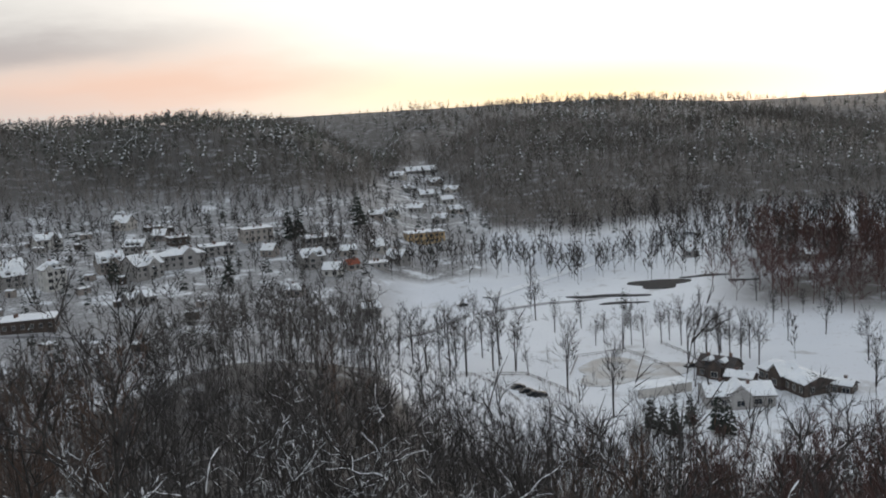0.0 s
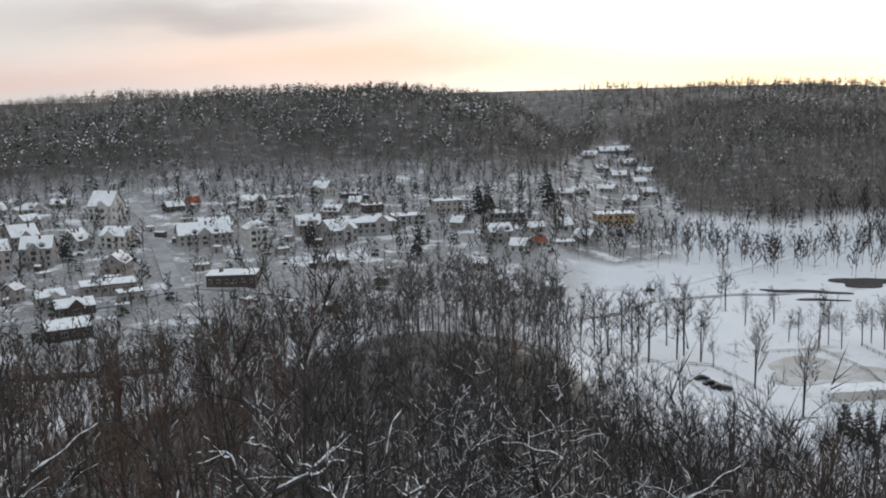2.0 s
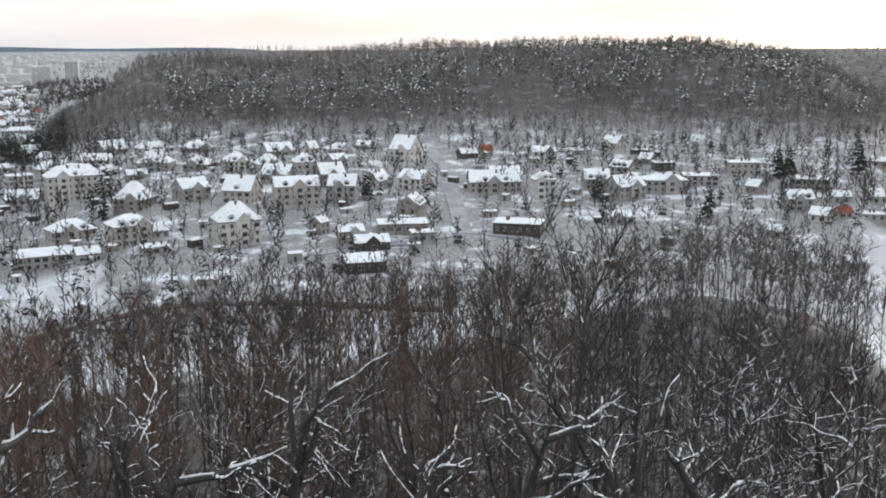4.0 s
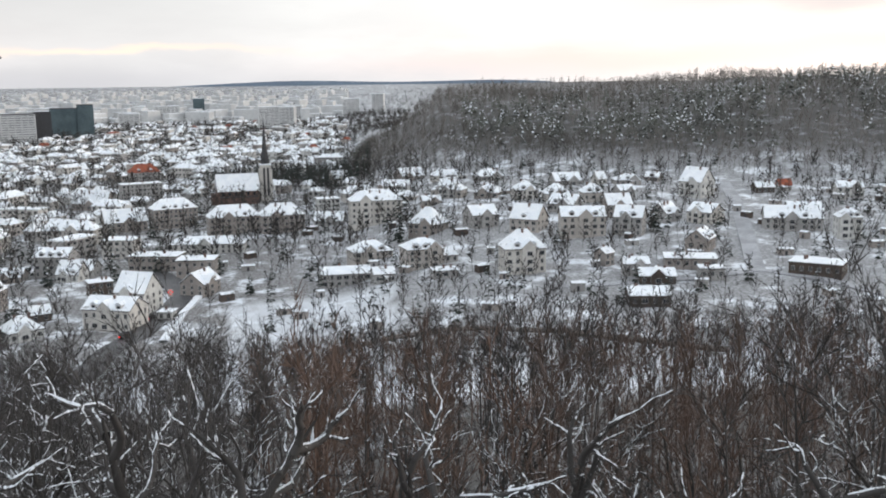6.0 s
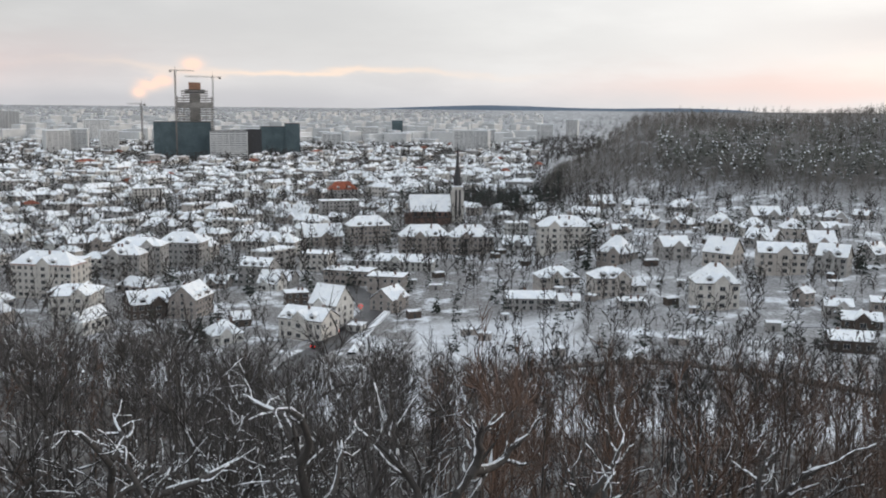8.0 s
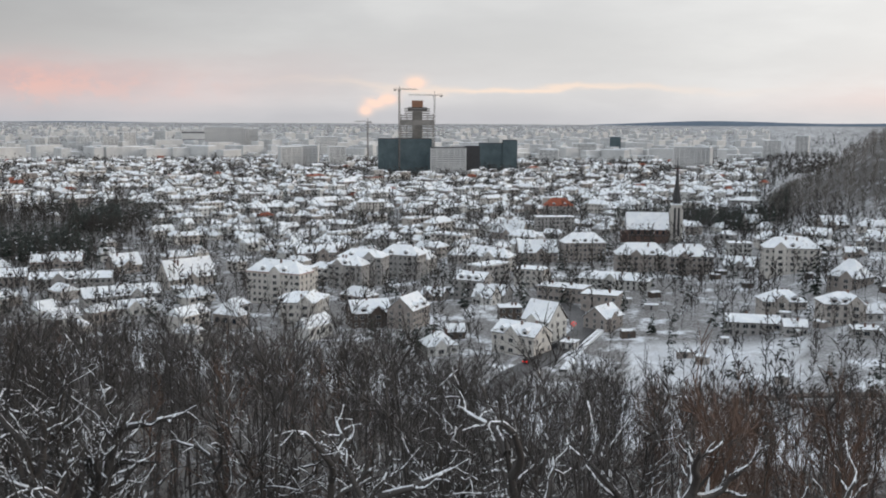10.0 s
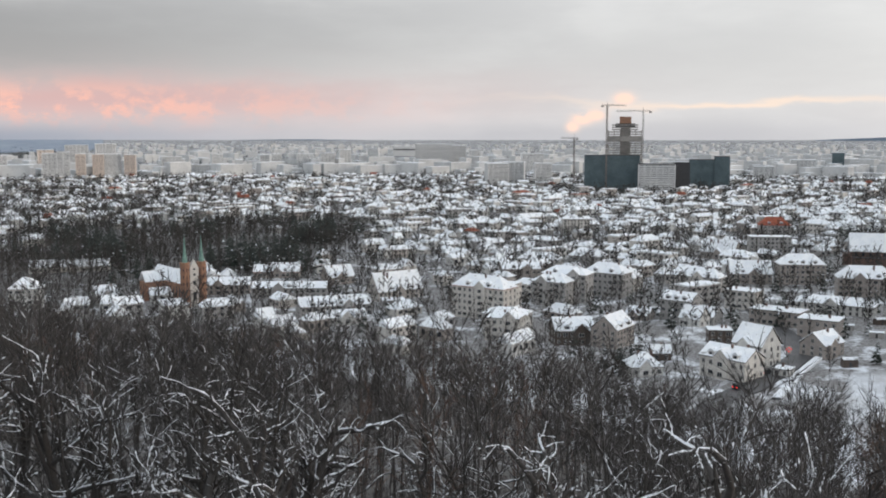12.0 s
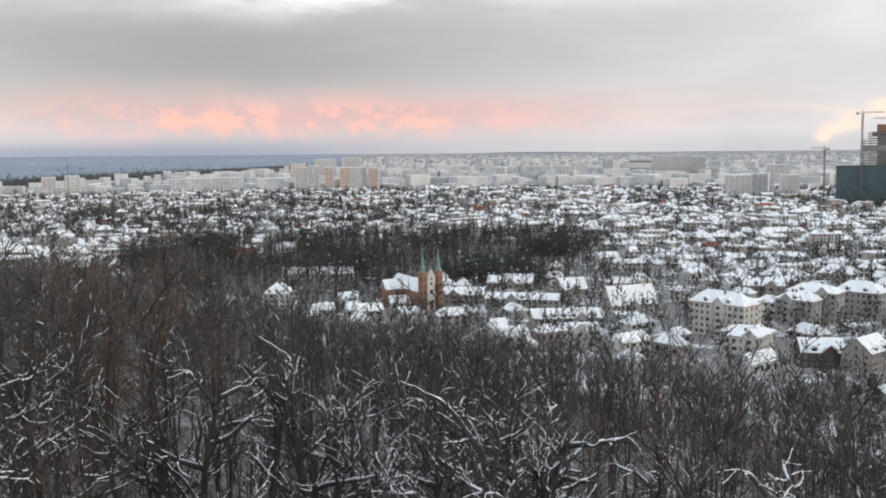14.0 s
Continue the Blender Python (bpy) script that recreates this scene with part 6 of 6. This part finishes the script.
house(1.08, 550, 21.4, 13.0, 6.2, 0.5, 12, 5, "flat", label="ochre public building with a flat snow-covered roof", name="public_building", category="building", group="houses along the forest edge")
# houses up the side valley
house(1.03, 928, 30.7, 13.0, 3.2, 4.0, 15, 1, "gable", group="houses up the side valley")
house(2.38, 844, 12.5, 11.0, 3.4, 3.2, -20, 0, "gable", group="houses up the side valley")
house(0.24, 826, 11.4, 10.1, 2.9, 3.1, 20, 2, "gable", group="houses up the side valley")
house(1.77, 760, 9.7, 8.6, 2.7, 2.8, 20, 1, "gable", group="houses up the side valley")
house(-0.73, 774, 11.4, 10.1, 2.7, 2.8, -20, 0, "gable", group="houses up the side valley")
house(0.79, 738, 10.9, 9.0, 2.6, 3.1, 10, 1, "gable", group="houses up the side valley")
house(-0.36, 700, 8.9, 7.9, 2.8, 2.6, 20, 3, "gable", group="houses up the side valley")
house(3.02, 616, 10.6, 9.1, 2.6, 2.5, 15, 0, "gable", group="houses up the side valley")
house(1.34, 662, 9.5, 8.7, 2.7, 2.8, -25, 1, "gable", group="houses up the side valley")
house(-0.83, 648, 8.9, 7.9, 2.6, 2.7, 20, 6, "gable", group="houses up the side valley")
house(3.87, 582, 8.0, 6.6, 2.7, 2.5, 10, 2, "gable", group="houses up the side valley")
house(0.04, 612, 9.3, 8.0, 2.8, 2.9, -15, 1, "gable", group="houses up the side valley")
# gabled houses at the wood edge
house(-19.30, 574, 5.5, 6.0, 2.6, 2.7, 70, 0, "gable", group="gabled houses at the wood edge")
house(-20.15, 536, 8.4, 7.5, 2.6, 4.0, -20, 2, "gable", group="gabled houses at the wood edge")
house(-20.90, 528, 5.9, 6.0, 2.6, 4.0, 70, 2, "gable", group="gabled houses at the wood edge")
house(-22.02, 520, 12.8, 11.6, 3.9, 4.5, -25, 6, "gable", group="gabled houses at the wood edge")
house(-14.46, 480, 6.1, 6.0, 2.6, 2.2, 15, 1, "gable", group="gabled houses at the wood edge")
house(-20.90, 464, 5.5, 6.0, 2.6, 2.4, 20, 2, "gable", group="gabled houses at the wood edge")
# houses at the foot of the lookout hill
house(64.01, 370, 19.0, 13.0, 7.6, 3.9, -32, 0, "gable", label="broad cream house with a low snowy gable above the road", group="houses at the foot of the lookout hill")
house(62.69, 394, 13.4, 12.6, 8.0, 7.4, -35, 3, "gable", dormers=1, label="tall white house with a red band on its end wall", group="houses at the foot of the lookout hill")
house(64.77, 434, 9.8, 8.1, 5.7, 0.5, 10, 4, "flat", group="houses at the foot of the lookout hill")
house(59.23, 416, 14.2, 11.0, 4.7, 4.8, 60, 2, "gable", group="houses at the foot of the lookout hill")
house(59.33, 458, 16.9, 13.0, 7.6, 0.5, -12, 2, "flat", group="houses at the foot of the lookout hill")
house(61.56, 482, 23.5, 13.0, 7.2, 0.5, -20, 2, "flat", group="houses at the foot of the lookout hill")
house(69.02, 370, 12.2, 10.8, 3.3, 4.7, 20, 3, "hip", dormers=1, group="houses at the foot of the lookout hill")
house(65.74, 482, 16.2, 13.0, 3.4, 4.3, -20, 1, "gable", dormers=1, group="houses at the foot of the lookout hill")
house(66.91, 490, 16.2, 13.0, 9.4, 3.7, -25, 1, "gable", group="houses at the foot of the lookout hill")
house(66.00, 586, 29.3, 13.0, 8.3, 5.1, -20, 0, "hip", group="houses at the foot of the lookout hill")
house(63.23, 626, 25.0, 13.0, 5.5, 7.8, 12, 2, "gable", dormers=2, group="houses at the foot of the lookout hill")
house(60.53, 628, 27.1, 13.0, 11.6, 6.0, 15, 2, "hip", group="houses at the foot of the lookout hill")
house(57.19, 582, 29.6, 13.0, 9.9, 6.5, 10, 2, "hip", dormers=2, group="houses at the foot of the lookout hill")
house(54.43, 576, 24.9, 13.0, 9.8, 6.5, 12, 2, "hip", dormers=1, group="houses at the foot of the lookout hill")
house(63.45, 528, 16.1, 13.0, 9.3, 0.5, -20, 0, "flat", group="houses at the foot of the lookout hill")
house(58.72, 520, 39.3, 13.0, 4.8, 3.3, -10, 3, "hip", group="houses at the foot of the lookout hill")
house(74.29, 530, 20.0, 13.0, 12.2, 4.5, -25, 1, "hip", dormers=1, group="houses at the foot of the lookout hill")
house(72.63, 570, 15.5, 13.0, 9.1, 4.3, -20, 1, "hip", group="houses at the foot of the lookout hill")
house(70.50, 580, 24.6, 13.0, 8.2, 6.3, -25, 0, "hip", dormers=2, group="houses at the foot of the lookout hill")
house(77.12, 432, 15.4, 13.0, 10.4, 2.2, -15, 0, "hip", group="houses at the foot of the lookout hill")
house(77.13, 510, 13.4, 12.2, 13.9, 0.5, -25, 0, "flat", group="houses at the foot of the lookout hill")
house(70.79, 422, 17.7, 12.3, 7.9, 5.7, 65, 2, "gable", dormers=0, group="houses at the foot of the lookout hill")
house(64.79, 748, 27.6, 13.0, 4.5, 9.5, -30, 2, "gable", group="houses at the foot of the lookout hill")
house(73.05, 932, 25.0, 13.0, 14.2, 0.5, 10, 0, "flat", group="houses at the foot of the lookout hill")
house(72.30, 700, 25.4, 13.0, 6.2, 5.6, -15, 1, "hip", group="houses at the foot of the lookout hill")
house(68.03, 396, 7.7, 6.3, 2.6, 3.0, 10, 4, "gable", group="houses at the foot of the lookout hill")
house(62.22, 774, 30.0, 13.0, 14.8, 0.5, 12, 1, "flat", group="houses at the foot of the lookout hill")
house(57.70, 1032, 6.5, 6.0, 3.7, 3.5, 12, 1, "gable", group="houses at the foot of the lookout hill")
house(66.14, 472, 10.8, 10.0, 3.3, 6.0, -30, 3, "gable", group="houses at the foot of the lookout hill")
house(69.23, 484, 11.6, 10.3, 2.6, 3.6, -20, 2, "gable", group="houses at the foot of the lookout hill")
house(61.17, 376, 5.5, 6.0, 2.6, 0.5, -20, 3, "flat", group="houses at the foot of the lookout hill")
house(73.20, 426, 17.5, 13.0, 6.0, 5.1, 15, 4, "gable", group="houses at the foot of the lookout hill")
house(75.09, 692, 30.2, 13.0, 4.9, 4.3, -15, 0, "hip", group="houses at the foot of the lookout hill")
house(76.27, 618, 24.8, 13.0, 7.7, 3.7, 10, 2, "gable", group="houses at the foot of the lookout hill")
# houses round the cathedral
house(104.24, 568, 15.6, 13.0, 11.3, 5.5, -15, 3, "hip", dormers=3, label="white plastered manor with a snow-covered hipped roof", group="houses round the cathedral")
house(101.96, 720, 52.0, 13.0, 3.7, 4.2, -8, 0, "gable", label="long low monastery wing with a snowy roof", group="houses round the cathedral")
house(100.25, 574, 12.5, 11.1, 4.9, 4.7, 20, 1, "gable", group="houses round the cathedral")
house(93.42, 586, 26.8, 13.0, 5.4, 4.0, -8, 2, "gable", group="houses round the cathedral")
house(90.57, 648, 29.8, 13.0, 3.8, 4.1, -8, 2, "gable", roof=RED_TILE, group="houses round the cathedral")
house(89.85, 562, 42.4, 13.0, 5.8, 3.0, -8, 1, "gable", group="houses round the cathedral")
house(90.15, 666, 20.8, 13.0, 2.6, 4.3, -8, 2, "gable", dormers=4, group="houses round the cathedral")
house(87.31, 500, 37.3, 13.0, 5.5, 4.3, 12, 1, "gable", dormers=6, group="houses round the cathedral")
house(87.08, 614, 17.6, 13.0, 4.1, 7.0, 25, 2, "gable", group="houses round the cathedral")
house(86.67, 478, 19.1, 13.0, 3.2, 3.0, 15, 3, "gable", group="houses round the cathedral")
house(108.51, 510, 7.9, 7.0, 4.7, 5.2, 20, 1, "hip", group="houses round the cathedral")
house(107.74, 404, 7.5, 6.7, 3.0, 3.3, -20, 1, "hip", group="houses round the cathedral")
# town houses
house(78.38, 488, 30.5, 13.0, 15.6, 5.6, -32, 0, "hip", label="large cream school with a partly bare red tiled roof", roof=RED_TILE, dormers=2, name="school", category="school", group="town houses")
house(76.99, 448, 20.7, 13.0, 9.2, 2.4, -15, 3, "hip", label="white plastered block with a flat snowy roof", group="town houses")
house(83.69, 550, 29.7, 13.0, 4.7, 10.3, 32, 6, "gable", label="long barn-like hall with a large snowy roof", name="hall", group="town houses")
house(83.81, 524, 12.3, 10.1, 3.4, 0.5, 10, 1, "flat", group="town houses")
house(73.48, 540, 25.8, 13.0, 15.1, 3.9, -20, 1, "hip", dormers=2, group="town houses")
house(71.15, 560, 24.3, 13.0, 13.2, 5.3, -25, 1, "hip", dormers=2, group="town houses")


# sheds and summer huts in the gardens
rng = random.Random(5)
for a, r, x, y in scatter(rng, 14, 58, 320, 600, 34, lambda a, r, x, y: 0.8 if r < by_azimuth(a, FOOT) - 20 else 0.0):
    w, d, h = rng.uniform(3, 6.5), rng.uniform(2.5, 4), rng.uniform(2.0, 2.8)
    ob = thing("garden_shed", place(a, r), a + rng.uniform(-40, 40), "small dark garden shed under a cap of snow", "shed", "sheds in the gardens")
    part("wall", Solid().box(-w / 2, w / 2, -d / 2, d / 2, -1.5, h).mesh("wall", rng.choice((WALLS[4], WALLS[2], WALLS[1], PLANK))), ob)
    part("roof", Solid().box(-w / 2 - 0.2, w / 2 + 0.2, -d / 2 - 0.2, d / 2 + 0.2, h, h + 0.12).mesh("roof", TILE), ob)
    part("roof_snow", roof_solid("gable", w, d, 0.5, 0.15, h + 0.12, 0.2).mesh("roof_snow", ROOF_SNOW), ob)
    part("door", Solid().box(-0.5, 0.4, -d / 2 - 0.05, -d / 2, 0, 1.9).mesh("door", SLATE), ob)

# the red roof over the grey block
house(62.0, 905, 26, 13, 13, 7, 12, 1, "hip", roof=RED_TILE, bare=1.0, label="grey block under a bare orange-red tiled roof", name="tenement", category="building", group="town houses")

town()

# ---- traffic and lamps on the main road ----


def van(az, r, turn, label, up=0.4):
    ob = thing("van", place(az, r, up), az + turn, label, "van", "traffic on the main road")
    s = Solid()
    prof = ((-2.6, 0.4), (-2.6, 2.1), (1.2, 2.2), (1.9, 1.3), (2.6, 1.1), (2.6, 0.4))
    n = len(prof)
    s.poly([(x, -0.95, z) for x, z in prof] + [(x, 0.95, z) for x, z in prof], [tuple(range(n)), tuple(range(2 * n - 1, n - 1, -1))] + [(i, i + n, (i + 1) % n + n, (i + 1) % n) for i in range(n)])
    part("body", s.mesh("body", CAR_PAINT), ob)
    for y in (-0.75, 0.75):
        part("tail_light", Solid().box(-2.75, -2.6, y - 0.2, y + 0.2, 0.8, 1.3).mesh("tail_light", TAIL_LIGHT), ob, "lit red tail light")
    for x in (-1.6, 1.6):
        for y in (-0.9, 0.9):
            part("wheel", Solid().turned(((0.36, -0.12), (0.36, 0.12)), 12).mesh("wheel", SLATE), ob, at=pose(x, y, 0.36, 90))


van(62.15, 374, 62, "dark car with lit red tail lights on the wet road")
van(63.6, 350, 62, "dark car on the wet road")
# added post and panel; its red lamps stand in for a van's tail lights
sign = thing("tail_light_stand_in", place(60.95, 398, 0.4), 61 + 5, "lit red lamps on an added post, in place of a van's tail lights", "sign")
part("post", Solid().box(-0.1, 0.1, -0.1, 0.1, -0.5, 3.0).mesh("post", STEEL), sign)
part("panel", Solid().box(-1.0, 1.0, -0.1, 0.1, 3.0, 6.0).mesh("panel", FRAME), sign)
for x, z in ((-0.8, 4.9), (0.8, 4.9), (0, 4.1), (0, 5.5)):
    part("lamp", Solid().box(x - 0.22, x + 0.22, -0.22, -0.1, z - 0.22, z + 0.22).mesh("lamp", TAIL_LIGHT), sign, "lit red lamp")
